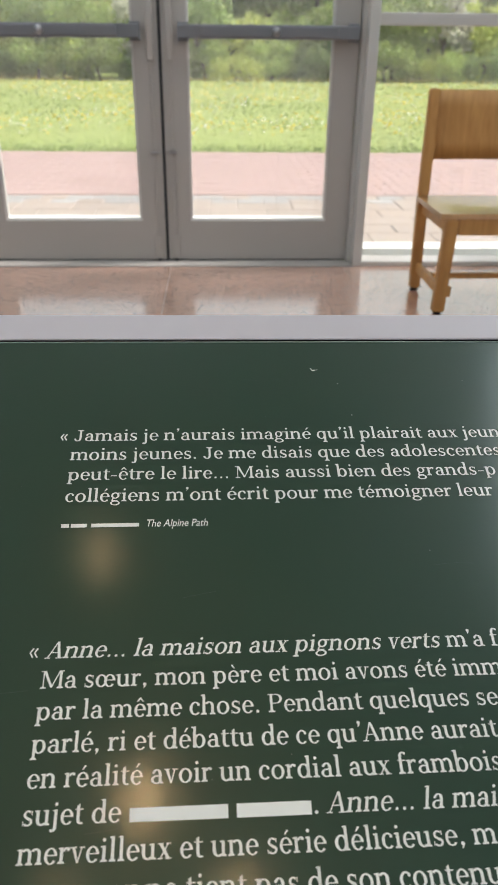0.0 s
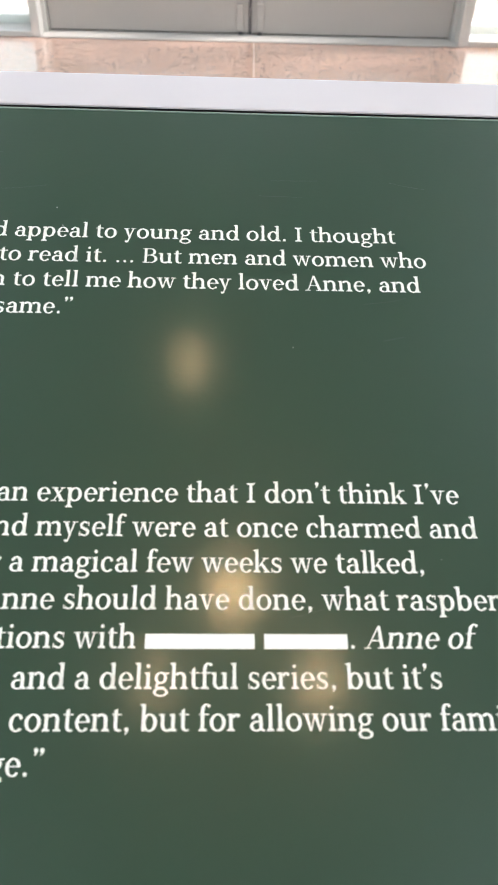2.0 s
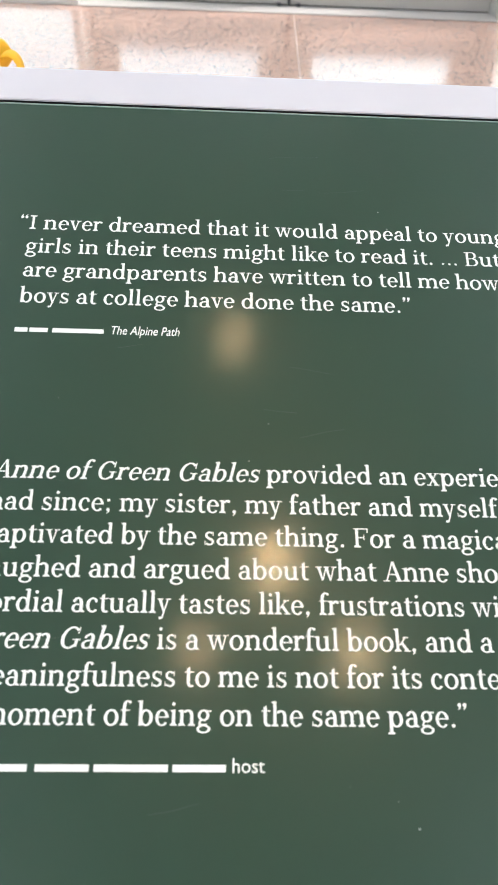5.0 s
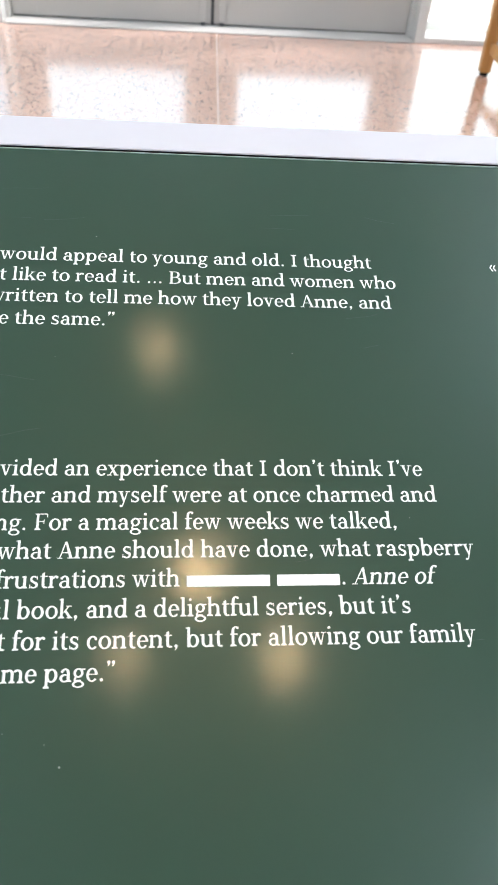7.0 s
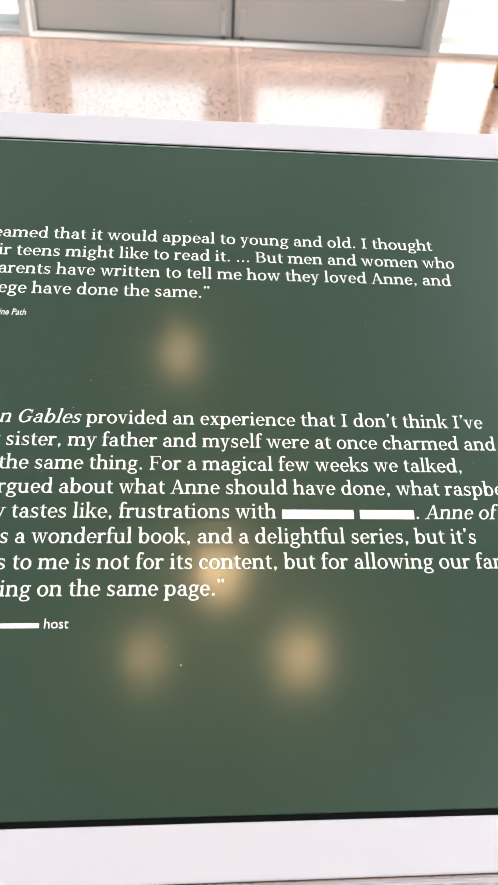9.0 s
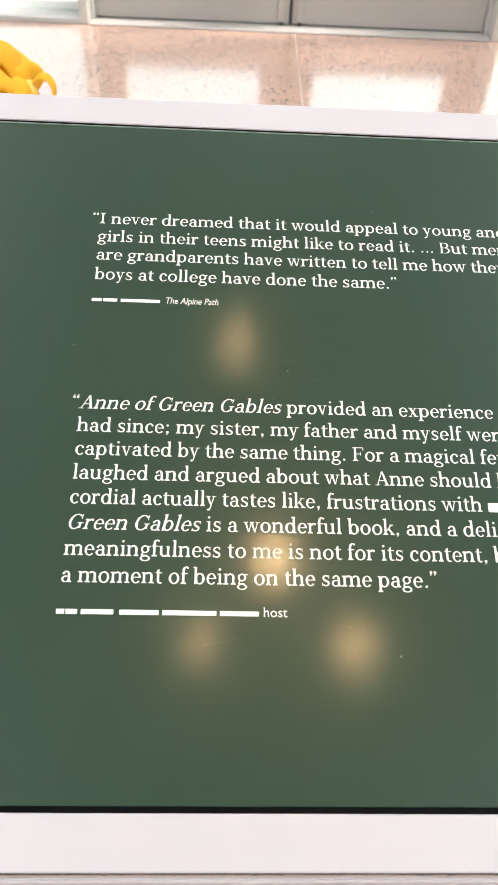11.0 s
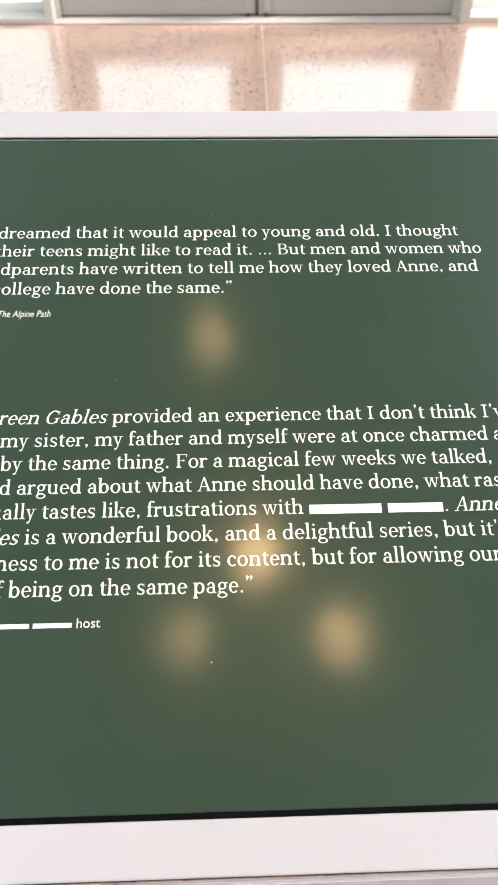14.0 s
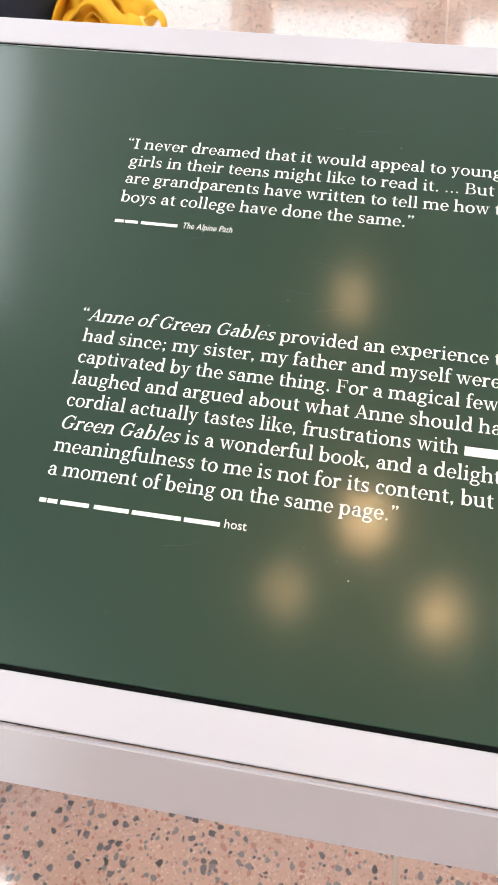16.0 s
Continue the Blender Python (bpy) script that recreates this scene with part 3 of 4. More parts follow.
class Letter:
    """Strokes of one letter of a bookish serif face: heavy stems, thin hairlines, bracketed feet."""

    def __init__(self):
        self.pts, self.faces = [], []

    def poly(self, *pts):
        n0 = len(self.pts)
        self.pts += pts
        self.faces.append(tuple(range(n0, n0 + len(pts))))
        return self

    def bar(self, x0, x1, y0, y1):
        return self.poly((x0, y0), (x1, y0), (x1, y1), (x0, y1))

    def ring(self, cx, cy, rx, ry, a0=0, a1=360, heavy=STEM, thin=HAIR):
        heavy, thin = max(heavy, 0.08) + 0.006, thin + 0.006
        n = max(6, int((a1 - a0) / 14))
        n0 = len(self.pts)
        for i in range(n + 1):
            t = radians(a0 + (a1 - a0) * i / n)
            c, q = math.cos(t), math.sin(t)
            self.pts += [(cx + rx * c, cy + ry * q), (cx + (rx - heavy) * c, cy + (ry - thin) * q)]
        for i in range(n):
            k = n0 + 2 * i
            self.faces.append((k, k + 2, k + 3, k + 1))
        return self

    def dot(self, x, y, r=0.056):
        return self.poly(*[(x + r * math.cos(i * math.tau / 10), y + r * math.sin(i * math.tau / 10)) for i in range(10)])

    def foot(self, x, y=0.0, left=0.06, right=0.06, up=1, w=STEM):
        a, b, t = x - w / 2, x + w / 2, 0.042 * up
        self.poly((a - left, y), (b + right, y), (b + right, y + t), (b, y + 1.9 * t), (a, y + 1.9 * t), (a - left, y + t))
        return self

    def flag(self, x, y):
        a, b = x - STEM / 2, x + STEM / 2
        return self.poly((b, y), (b, y - 0.07), (a, y - 0.07), (a - 0.062, y - 0.04), (a - 0.062, y - 0.014))

    def stem(self, x, y0, y1, w=STEM):
        return self.bar(x - w / 2, x + w / 2, y0, y1)

    def comma(self, x, y):
        self.dot(x, y, 0.066)
        return self.poly((x + 0.055, y), (x + 0.045, y - 0.07), (x - 0.03, y - 0.15), (x - 0.05, y - 0.13), (x + 0.005, y - 0.05))

    def tip(self, x, y):
        """An opening quotation mark: a comma turned on its head."""
        self.dot(x, y, 0.066)
        return self.poly((x - 0.055, y), (x - 0.045, y + 0.07), (x + 0.03, y + 0.15), (x + 0.05, y + 0.13), (x - 0.005, y + 0.05))

    def arch(self, x0, x1):
        cx = x0 + 0.6 * (x1 - x0)
        self.ring(cx, 0.33, x1 + STEM / 2 - cx, 0.162, 0, 150, STEM, 0.058)
        return self.stem(x1, 0, 0.332).foot(x1)


def bowl_e(l, dx=0.0):
    l.ring(0.255 + dx, 0.237, 0.218, 0.252, 0, 322, 0.096, 0.043)
    return l.bar(0.10 + dx, 0.46 + dx, 0.238, 0.276)


def drawn(c):
    """The strokes of one letter, or None where the plain face serves."""
    l = Letter()
    if c in "nhmr":
        l.stem(0.125, 0, ASC if c == "h" else XH).foot(0.125).flag(0.125, ASC if c == "h" else XH)
        if c == "r":
            l.ring(0.3, 0.30, 0.16, 0.19, 70, 155, 0.06, 0.06).dot(0.345, 0.425, 0.053)
        elif c == "m":
            l.arch(0.125, 0.435).arch(0.435, 0.75)
        else:
            l.arch(0.125, 0.45)
    elif c == "u":
        l.stem(0.12, 0.15, XH).flag(0.12, XH).stem(0.43, 0, XH).flag(0.43, XH).foot(0.43, left=0)
        l.ring(0.265, 0.152, 0.192, 0.164, 180, 325, STEM, 0.056)
    elif c in "il":
        l.stem(0.147, 0, XH if c == "i" else ASC).foot(0.147).flag(0.147, XH if c == "i" else ASC)
        if c == "i":
            l.dot(0.14, 0.655, 0.058)
    elif c == "j":
        l.stem(0.155, -0.1, XH).flag(0.155, XH).dot(0.15, 0.655, 0.058).ring(0.055, -0.1, 0.147, 0.12, 262, 360, STEM, 0.045).dot(0.03, -0.17, 0.048)
    elif c == "t":
        l.stem(0.15, 0.12, 0.58).poly((0.103, 0.46), (0.103, 0.5), (0.16, 0.62), (0.197, 0.62), (0.197, 0.46)).bar(0.03, 0.325, 0.442, XH)
        l.ring(0.245, 0.125, 0.142, 0.136, 180, 315, STEM, 0.05)
    elif c == "f":
        l.stem(0.14, 0, 0.61).foot(0.14, right=0.08).bar(0.03, 0.325, 0.442, XH).ring(0.25, 0.605, 0.157, 0.157, 55, 180, STEM, 0.045).dot(0.325, 0.70, 0.048)
    elif c in "bp":
        x = 0.115 if c == "b" else 0.125
        l.stem(x, 0 if c == "b" else DESC, ASC if c == "b" else XH).flag(x, ASC if c == "b" else XH)
        l.ring(x + 0.18, 0.237, 0.225, 0.251)
        if c == "p":
            l.foot(x, DESC)
    elif c in "dq":
        l.ring(0.265, 0.237, 0.228, 0.251).stem(0.437, 0 if c == "d" else DESC, ASC if c == "d" else XH)
        if c == "d":
            l.flag(0.437, ASC).foot(0.437, left=0)
        else:
            l.foot(0.437, DESC)
    elif c == "o":
        l.ring(0.27, 0.237, 0.238, 0.252, heavy=0.1)
    elif c == "c":
        l.ring(0.255, 0.237, 0.22, 0.252, 48, 318, 0.1).dot(0.372, 0.375, 0.052)
    elif c in "eéèê":
        bowl_e(l)
        if c == "é":
            l.poly((0.21, 0.56), (0.25, 0.56), (0.38, 0.70), (0.29, 0.72))
        elif c == "è":
            l.poly((0.27, 0.56), (0.31, 0.56), (0.23, 0.72), (0.14, 0.70))
        elif c == "ê":
            l.poly((0.12, 0.56), (0.17, 0.56), (0.27, 0.66), (0.26, 0.72), (0.23, 0.72)).poly((0.34, 0.56), (0.39, 0.56), (0.28, 0.72), (0.25, 0.72), (0.24, 0.66))
    elif c == "œ":
        l.ring(0.25, 0.237, 0.218, 0.252, heavy=0.096)
        bowl_e(l, 0.315)
    elif c == "a":
        l.ring(0.247, 0.325, 0.168, 0.166, 0, 150, STEM, 0.046).dot(0.128, 0.375, 0.05).stem(0.368, 0.05, 0.33)
        l.ring(0.235, 0.135, 0.196, 0.147, 62, 322, 0.094, 0.042).poly((0.321, 0.08), (0.37, 0.0), (0.49, 0.0), (0.49, 0.034), (0.415, 0.08))
    elif c == "g":
        l.ring(0.245, 0.318, 0.188, 0.174, heavy=0.086).bar(0.345, 0.50, 0.425, 0.47).poly((0.12, 0.19), (0.18, 0.17), (0.14, 0.05), (0.07, 0.05))
        l.bar(0.09, 0.36, 0.0, 0.066).ring(0.25, -0.09, 0.228, 0.128, heavy=0.062, thin=0.042)
    elif c == "k":
        l.stem(0.115, 0, ASC).flag(0.115, ASC).foot(0.115).poly((0.16, 0.2), (0.36, 0.46), (0.415, 0.46), (0.21, 0.2))
        l.poly((0.21, 0.27), (0.30, 0.31), (0.51, 0.03), (0.39, 0.03)).bar(0.29, 0.50, 0.446, XH).bar(0.33, 0.55, 0, 0.034)
    elif c in "vy":
        l.poly((0.045, 0.47), (0.155, 0.47), (0.29, 0), (0.225, 0)).bar(0, 0.215, 0.446, XH).bar(0.30, 0.49, 0.446, XH)
        if c == "v":
            l.poly((0.36, 0.47), (0.405, 0.47), (0.28, 0), (0.235, 0))
        else:
            l.poly((0.36, 0.47), (0.408, 0.47), (0.205, -0.19), (0.15, -0.19)).dot(0.125, -0.165, 0.05)
    elif c == "w":
        for x in (0.0, 0.275):
            l.poly((0.045 + x, 0.47), (0.15 + x, 0.47), (0.27 + x, 0), (0.21 + x, 0)).poly((0.345 + x, 0.47), (0.39 + x, 0.47), (0.265 + x, 0), (0.222 + x, 0))
        l.bar(0, 0.205, 0.446, XH).bar(0.28, 0.47, 0.446, XH).bar(0.55, 0.735, 0.446, XH)
    elif c == "x":
        l.poly((0.06, 0.47), (0.18, 0.47), (0.445, 0.01), (0.325, 0.01)).poly((0.36, 0.47), (0.41, 0.47), (0.13, 0.01), (0.08, 0.01))
        l.bar(0.02, 0.225, 0.446, XH).bar(0.30, 0.475, 0.446, XH).bar(0.015, 0.2, 0, 0.034).bar(0.28, 0.495, 0, 0.034)
    elif c == "A":
        l.poly((0.30, CAP), (0.35, CAP), (0.13, 0.02), (0.085, 0.02)).poly((0.285, CAP), (0.375, CAP), (0.615, 0.02), (0.50, 0.02)).bar(0.17, 0.48, 0.22, 0.258)
        l.bar(0.0, 0.215, 0, 0.034).bar(0.42, 0.675, 0, 0.034)
    elif c == "B":
        l.stem(0.16, 0, CAP, 0.1).bar(0.045, 0.37, 0.654, CAP).bar(0.045, 0.38, 0, 0.036).bar(0.16, 0.38, 0.345, 0.381)
        l.ring(0.35, 0.52, 0.2, 0.17, -90, 90, 0.098, 0.036).ring(0.37, 0.19, 0.24, 0.19, -90, 90, 0.1, 0.036)
    elif c == "P":
        l.stem(0.16, 0, CAP, 0.1).foot(0.16, right=0.08).bar(0.045, 0.37, 0.654, CAP).bar(0.16, 0.37, 0.32, 0.356).ring(0.36, 0.505, 0.22, 0.185, -90, 90, 0.1, 0.036)
    elif c == "F":
        l.stem(0.16, 0, CAP, 0.1).foot(0.16, right=0.08).bar(0.045, 0.56, 0.654, CAP).bar(0.525, 0.56, 0.53, CAP).bar(0.16, 0.43, 0.34, 0.376).bar(0.40, 0.432, 0.27, 0.445)
    elif c == "I":
        l.stem(0.195, 0, CAP, 0.1).foot(0.195, 0, 0.09, 0.09).foot(0.195, CAP, 0.09, 0.09, -1)
    elif c == "J":
        l.stem(0.34, 0.12, CAP, 0.1).foot(0.34, CAP, 0.1, 0.09, -1).ring(0.215, 0.13, 0.175, 0.145, 195, 360, 0.1, 0.045).dot(0.09, 0.115, 0.052)
    elif c == "M":
        l.stem(0.14, 0, CAP, 0.044).foot(0.14, 0, 0.09, 0.09, w=0.044).stem(0.79, 0, CAP, 0.1).foot(0.79, 0, 0.07, 0.07)
        l.poly((0.10, CAP), (0.22, CAP), (0.50, 0.07), (0.43, 0.02)).poly((0.73, CAP), (0.775, CAP), (0.475, 0.02), (0.44, 0.06)).bar(0.02, 0.2, 0.656, CAP).bar(0.74, 0.91, 0.656, CAP)
    elif c == "T":
        l.stem(0.31, 0, CAP, 0.1).foot(0.31, 0, 0.08, 0.08).bar(0.03, 0.59, 0.654, CAP).bar(0.03, 0.065, 0.52, CAP).bar(0.555, 0.59, 0.52, CAP)
    elif c in "CG":
        l.ring(0.355, 0.345, 0.312, 0.36, 45, 318, 0.108).bar(0.555, 0.59, 0.47, 0.685)
        if c == "G":
            l.bar(0.52, 0.62, 0.05, 0.29).bar(0.43, 0.69, 0.27, 0.306)
    elif c == "s":
        l.ring(0.215, 0.352, 0.152, 0.138, 35, 250, 0.08, 0.046).ring(0.217, 0.128, 0.168, 0.138, -150, 76, 0.08, 0.046)
        l.poly((0.10, 0.26), (0.17, 0.31), (0.345, 0.21), (0.27, 0.15)).bar(0.335, 0.364, 0.335, 0.475).bar(0.05, 0.079, 0.005, 0.145)
    elif c == ".":
        l.dot(0.135, 0.05, 0.06)
    elif c == ",":
        l.comma(0.135, 0.05)
    elif c == ";":
        l.comma(0.155, 0.05).dot(0.155, 0.4)
    elif c == "’":
        l.comma(0.12, 0.68)
    elif c == "”":
        l.comma(0.12, 0.68).comma(0.30, 0.68)
    elif c == "“":
        l.tip(0.13, 0.59).tip(0.31, 0.59)
    elif c == "…":
        l.dot(0.135, 0.05).dot(0.405, 0.05).dot(0.675, 0.05)
    elif c == "«":
        for x in (0.04, 0.21):
            l.poly((x, 0.245), (x + 0.07, 0.245), (x + 0.18, 0.42), (x + 0.12, 0.45)).poly((x, 0.245), (x + 0.12, 0.04), (x + 0.18, 0.07), (x + 0.07, 0.245))
    elif c in "-—":
        l.bar(0.045, WIDTHS[c] - 0.045, 0.2, 0.25)
    else:
        return None
    return l


def glyph(c):
    """Points and faces of one letter; what is not drawn by strokes comes from the built-in face, fitted to the width."""
    if c in GLYPHS:
        return GLYPHS[c]
    l = drawn(c)
    if l is None:
        font_curve.body = c
        dg = bpy.context.evaluated_depsgraph_get()
        dg.update()
        me = bpy.data.meshes.new_from_object(font_ob.evaluated_get(dg))
        pts = [(v.co.x, v.co.y) for v in me.vertices]
        faces = [tuple(p.vertices) for p in me.polygons]
        bpy.data.meshes.remove(me)
        lo, hi, top = min(p[0] for p in pts), max(p[0] for p in pts), max(p[1] for p in pts)
        l = Letter()
        k = (WIDTHS[c] - 0.11) / (hi - lo)
        l.pts = [(0.055 + (x - lo) * k, y * 0.49 / top) for x, y in pts]
        l.faces = faces
    GLYPHS[c] = l.pts, l.faces
    return GLYPHS[c]


PRINT_H = -0.0009


def flat_mesh(name, pts, faces, label=""):
    me = bpy.data.meshes.new(name)
    me.from_pydata([(x, y, 0.0) for x, y in pts], [], faces)
    me.materials.append(M_PRINT)
    ob = new(name, me)
    ob.parent = board
    ob.location = (0, 0, PRINT_H)
    if label:
        ob["label"] = label
    return ob


def line(text, u0, v, size, u1=None, label=""):
    """A printed line; *stars* hold slanted words, [n] a bar that stands for n letters. u1: where the line ends."""
    runs, slant, i = [], False, 0
    while i < len(text):
        c = text[i]
        if c == "*":
            slant = not slant
        elif c == "[":
            j = text.index("]", i)
            runs.append((None, float(text[i + 1:j]) * 0.5, slant))
            i = j
        else:
            runs.append((c, WIDTHS[c] * (1.015 if slant else 1.0), slant))
        i += 1
    total = sum(r[1] for r in runs)
    k = (u1 - u0) / total if u1 else PITCH
    pts, faces, x = [], [], 0.0
    for c, w, sl in runs:
        n0 = len(pts)
        if c is None:
            pts += [(u0 + k * (x + 0.03), v - 0.02 * size), (u0 + k * (x + w - 0.03), v - 0.02 * size), (u0 + k * (x + w - 0.03), v + 0.43 * size), (u0 + k * (x + 0.03), v + 0.43 * size)]
            faces.append((n0, n0 + 1, n0 + 2, n0 + 3))
        elif c != " ":
            gp, gf = glyph(c)
            sh = 0.24 if sl else 0.0
            pts += [(u0 + k * (x + px * w / WIDTHS[c]) + size * sh * (py - 0.1), v + size * py) for px, py in gp]
            faces += [tuple(n0 + q for q in f) for f in gf]
        x += w
    return flat_mesh("text_line", pts, faces, label)


def sans(text, u0, u1, v, size, slant=False):
    """A small plain line fitted between u0 and u1."""
    font_curve.body = text
    font_curve.shear = 0.2 if slant else 0.0
    font_curve.offset = 0.004
    dg = bpy.context.evaluated_depsgraph_get()
    dg.update()
    me = bpy.data.meshes.new_from_object(font_ob.evaluated_get(dg))
    pts = [(p.co.x, p.co.y) for p in me.vertices]
    faces = [tuple(p.vertices) for p in me.polygons]
    bpy.data.meshes.remove(me)
    font_curve.shear = 0.0
    lo, hi = min(p[0] for p in pts), max(p[0] for p in pts)
    return flat_mesh("credit_text", [(u0 + (x - lo) / (hi - lo) * (u1 - u0), v + y * size) for x, y in pts], faces)


def bars(u0, u1, v, h, spans):
    """Plain bars in place of a name: shares of the way from u0 to u1."""
    pts, faces = [], []
    for a, b in spans:
        n0 = len(pts)
        xa, xb = u0 + a * (u1 - u0), u0 + b * (u1 - u0)
        pts += [(xa, v), (xb, v), (xb, v + h), (xa, v + h)]
        faces.append((n0, n0 + 1, n0 + 2, n0 + 3))
    return flat_mesh("credit_bar", pts, faces)


SIZE = 0.0133
PITCH = 0.01303
line("“I never dreamed that it would appeal to young and old. I thought", -0.2965, -0.0858, SIZE, 0.0812)
line("girls in their teens might like to read it. … But men and women who", -0.2912, -0.1013, SIZE, 0.096)
line("are grandparents have written to tell me how they loved Anne, and", -0.2908, -0.1167, SIZE, 0.0914)
line("boys at college have done the same.”", -0.2905, -0.1329, SIZE, -0.0824)
bars(-0.2905, -0.2435, -0.1506, 0.0025, ((0.0, 0.14), (0.16, 0.36), (0.41, 0.97)))
sans("The Alpine Path", -0.2410, -0.2058, -0.1508, 0.0072, True)
line("“*Anne of Green Gables* provided an experience that I don’t think I’ve", -0.2965, -0.23030, SIZE, 0.0972)
line("had since; my sister, my father and myself were at once charmed and", -0.2915, -0.24600, SIZE, 0.1035)
line("captivated by the same thing. For a magical few weeks we talked,", -0.2912, -0.26160, SIZE, 0.079)
line("laughed and argued about what Anne should have done, what raspberry", -0.2911, -0.27730, SIZE, 0.1207)
line("cordial actually tastes like, frustrations with [7] [5.4]. *Anne of*", -0.2912, -0.29290, SIZE, 0.0956)
line("*Green Gables* is a wonderful book, and a delightful series, but it’s", -0.2913, -0.30860, SIZE, 0.0812)
line("meaningfulness to me is not for its content, but for allowing our family", -0.2914, -0.32420, SIZE, 0.1145)
line("a moment of being on the same page.”", -0.2916, -0.33990, SIZE, -0.074)
bars(-0.2920, -0.1622, -0.3578, 0.0028, ((0.0, 0.035), (0.04, 0.09), (0.105, 0.245), (0.27, 0.44), (0.455, 0.69), (0.705, 0.875)))
sans("host", -0.1757, -0.1622, -0.3580, 0.0080)
# the French half
line("« Jamais je n’aurais imaginé qu’il plairait aux jeunes", 0.1605, -0.0860, SIZE)
line("moins jeunes. Je me disais que des adolescentes", 0.1685, -0.1013, SIZE)
line("peut-être le lire… Mais aussi bien des grands-p", 0.1685, -0.1168, SIZE)
line("collégiens m’ont écrit pour me témoigner leur", 0.1685, -0.1329, SIZE)
bars(0.1686, 0.2150, -0.1510, 0.0025, ((0.0, 0.1), (0.12, 0.32), (0.37, 0.97)))
sans("The Alpine Path", 0.2180, 0.2537, -0.1512, 0.0072, True)
line("« *Anne… la maison aux pignons verts* m’a f", 0.1603, -0.23030, SIZE)
line("Ma sœur, mon père et moi avons été imm", 0.1680, -0.24600, SIZE)
line("par la même chose. Pendant quelques se", 0.1679, -0.26160, SIZE)
line("parlé, ri et débattu de ce qu’Anne aurait", 0.1678, -0.27730, SIZE)
line("en réalité avoir un cordial aux frambois", 0.1677, -0.29290, SIZE)
line("sujet de [7] [5.4]. *Anne… la mais*", 0.1677, -0.30860, SIZE)
line("merveilleux et une série délicieuse, m", 0.1677, -0.32420, SIZE)
line("mes yeux ne tient pas de son contenu", 0.1676, -0.33990, SIZE)
line("famille de vivre un mom", 0.1676, -0.35550, SIZE)
bpy.data.objects.remove(font_ob)

# dust specks and short hairline scuffs on the board
rng = random.Random(5)
pts, faces = [], []
for k in range(34):
    u, v = rng.uniform(-0.45, 0.5), rng.uniform(-0.44, -0.01)
    r = rng.choice((0.0002, 0.0002, 0.0003, 0.0005))
    n0 = len(pts)
    for a in range(5):
        q = r * rng.uniform(0.6, 1.4)
        pts.append((u + q * math.cos(a * 1.257), v + q * math.sin(a * 1.257)))
    faces.append(tuple(range(n0, n0 + 5)))
dust = flat_mesh("dust_specks", pts, faces)
dust.data.materials[0] = M_DUST
tagged(dust, kind="stuff")
# one bright nick in the print near the far rim
pts, faces = [], []
for u, v, w, h, a in ((0.3278, -0.0229, 0.0011, 0.0004, -0.9), (0.3293, -0.0241, 0.0016, 0.0006, 0.25), (0.3312, -0.0236, 0.0014, 0.0002, 0.1)):
    n0 = len(pts)
    for i in range(8):
        x, y = w * math.cos(i * 0.7854), h * math.sin(i * 0.7854)
        pts.append((u + x * math.cos(a) - y * math.sin(a), v + x * math.sin(a) + y * math.cos(a)))
    faces.append(tuple(range(n0, n0 + 8)))
flat_mesh("nick", pts, faces, "small bright nick in the laminate")
pts, faces = [], []
for k in range(34):
    u, v = rng.uniform(-0.4, 0.45), rng.uniform(-0.42, -0.02)
    a, n, step = rng.gauss(0.06, 0.14), rng.randint(4, 9), rng.uniform(0.002, 0.005)
    w = rng.uniform(0.00006, 0.00012)
    for i in range(n):
        du, dv = step * math.cos(a), step * math.sin(a)
        n0 = len(pts)
        pts += [(u, v - w), (u + du, v + dv - w), (u + du, v + dv + w), (u, v + w)]
        faces.append((n0, n0 + 1, n0 + 2, n0 + 3))
        u, v, a = u + du, v + dv, a + rng.gauss(0, 0.05)
marks = flat_mesh("hairline_scratches", pts, faces)
marks.location.z = PRINT_H - 0.0002
marks.data.materials[0] = M_SCRATCH
tagged(marks, kind="stuff")


# ---- wooden chair by the east window ----
def beam(bm, a, b, w, d, bevel=0.004):
    """A rectangular bar from a to b, w across x and d across y, ends cut level."""
    a, b = Vector(a), Vector(b)
    lo = [bm.verts.new(a + Vector((sx * w / 2, sy * d / 2, 0))) for sx, sy in ((-1, -1), (1, -1), (1, 1), (-1, 1))]
    hi = [bm.verts.new(b + Vector((sx * w / 2, sy * d / 2, 0))) for sx, sy in ((-1, -1), (1, -1), (1, 1), (-1, 1))]
    fs = [bm.faces.new(lo[::-1]), bm.faces.new(hi)]
    for i in range(4):
        fs.append(bm.faces.new((lo[i], lo[(i + 1) % 4], hi[(i + 1) % 4], hi[i])))
    bmesh.ops.bevel(bm, geom=list({e for f in fs for e in f.edges}), offset=bevel, segments=2, affect="EDGES")
    return bm


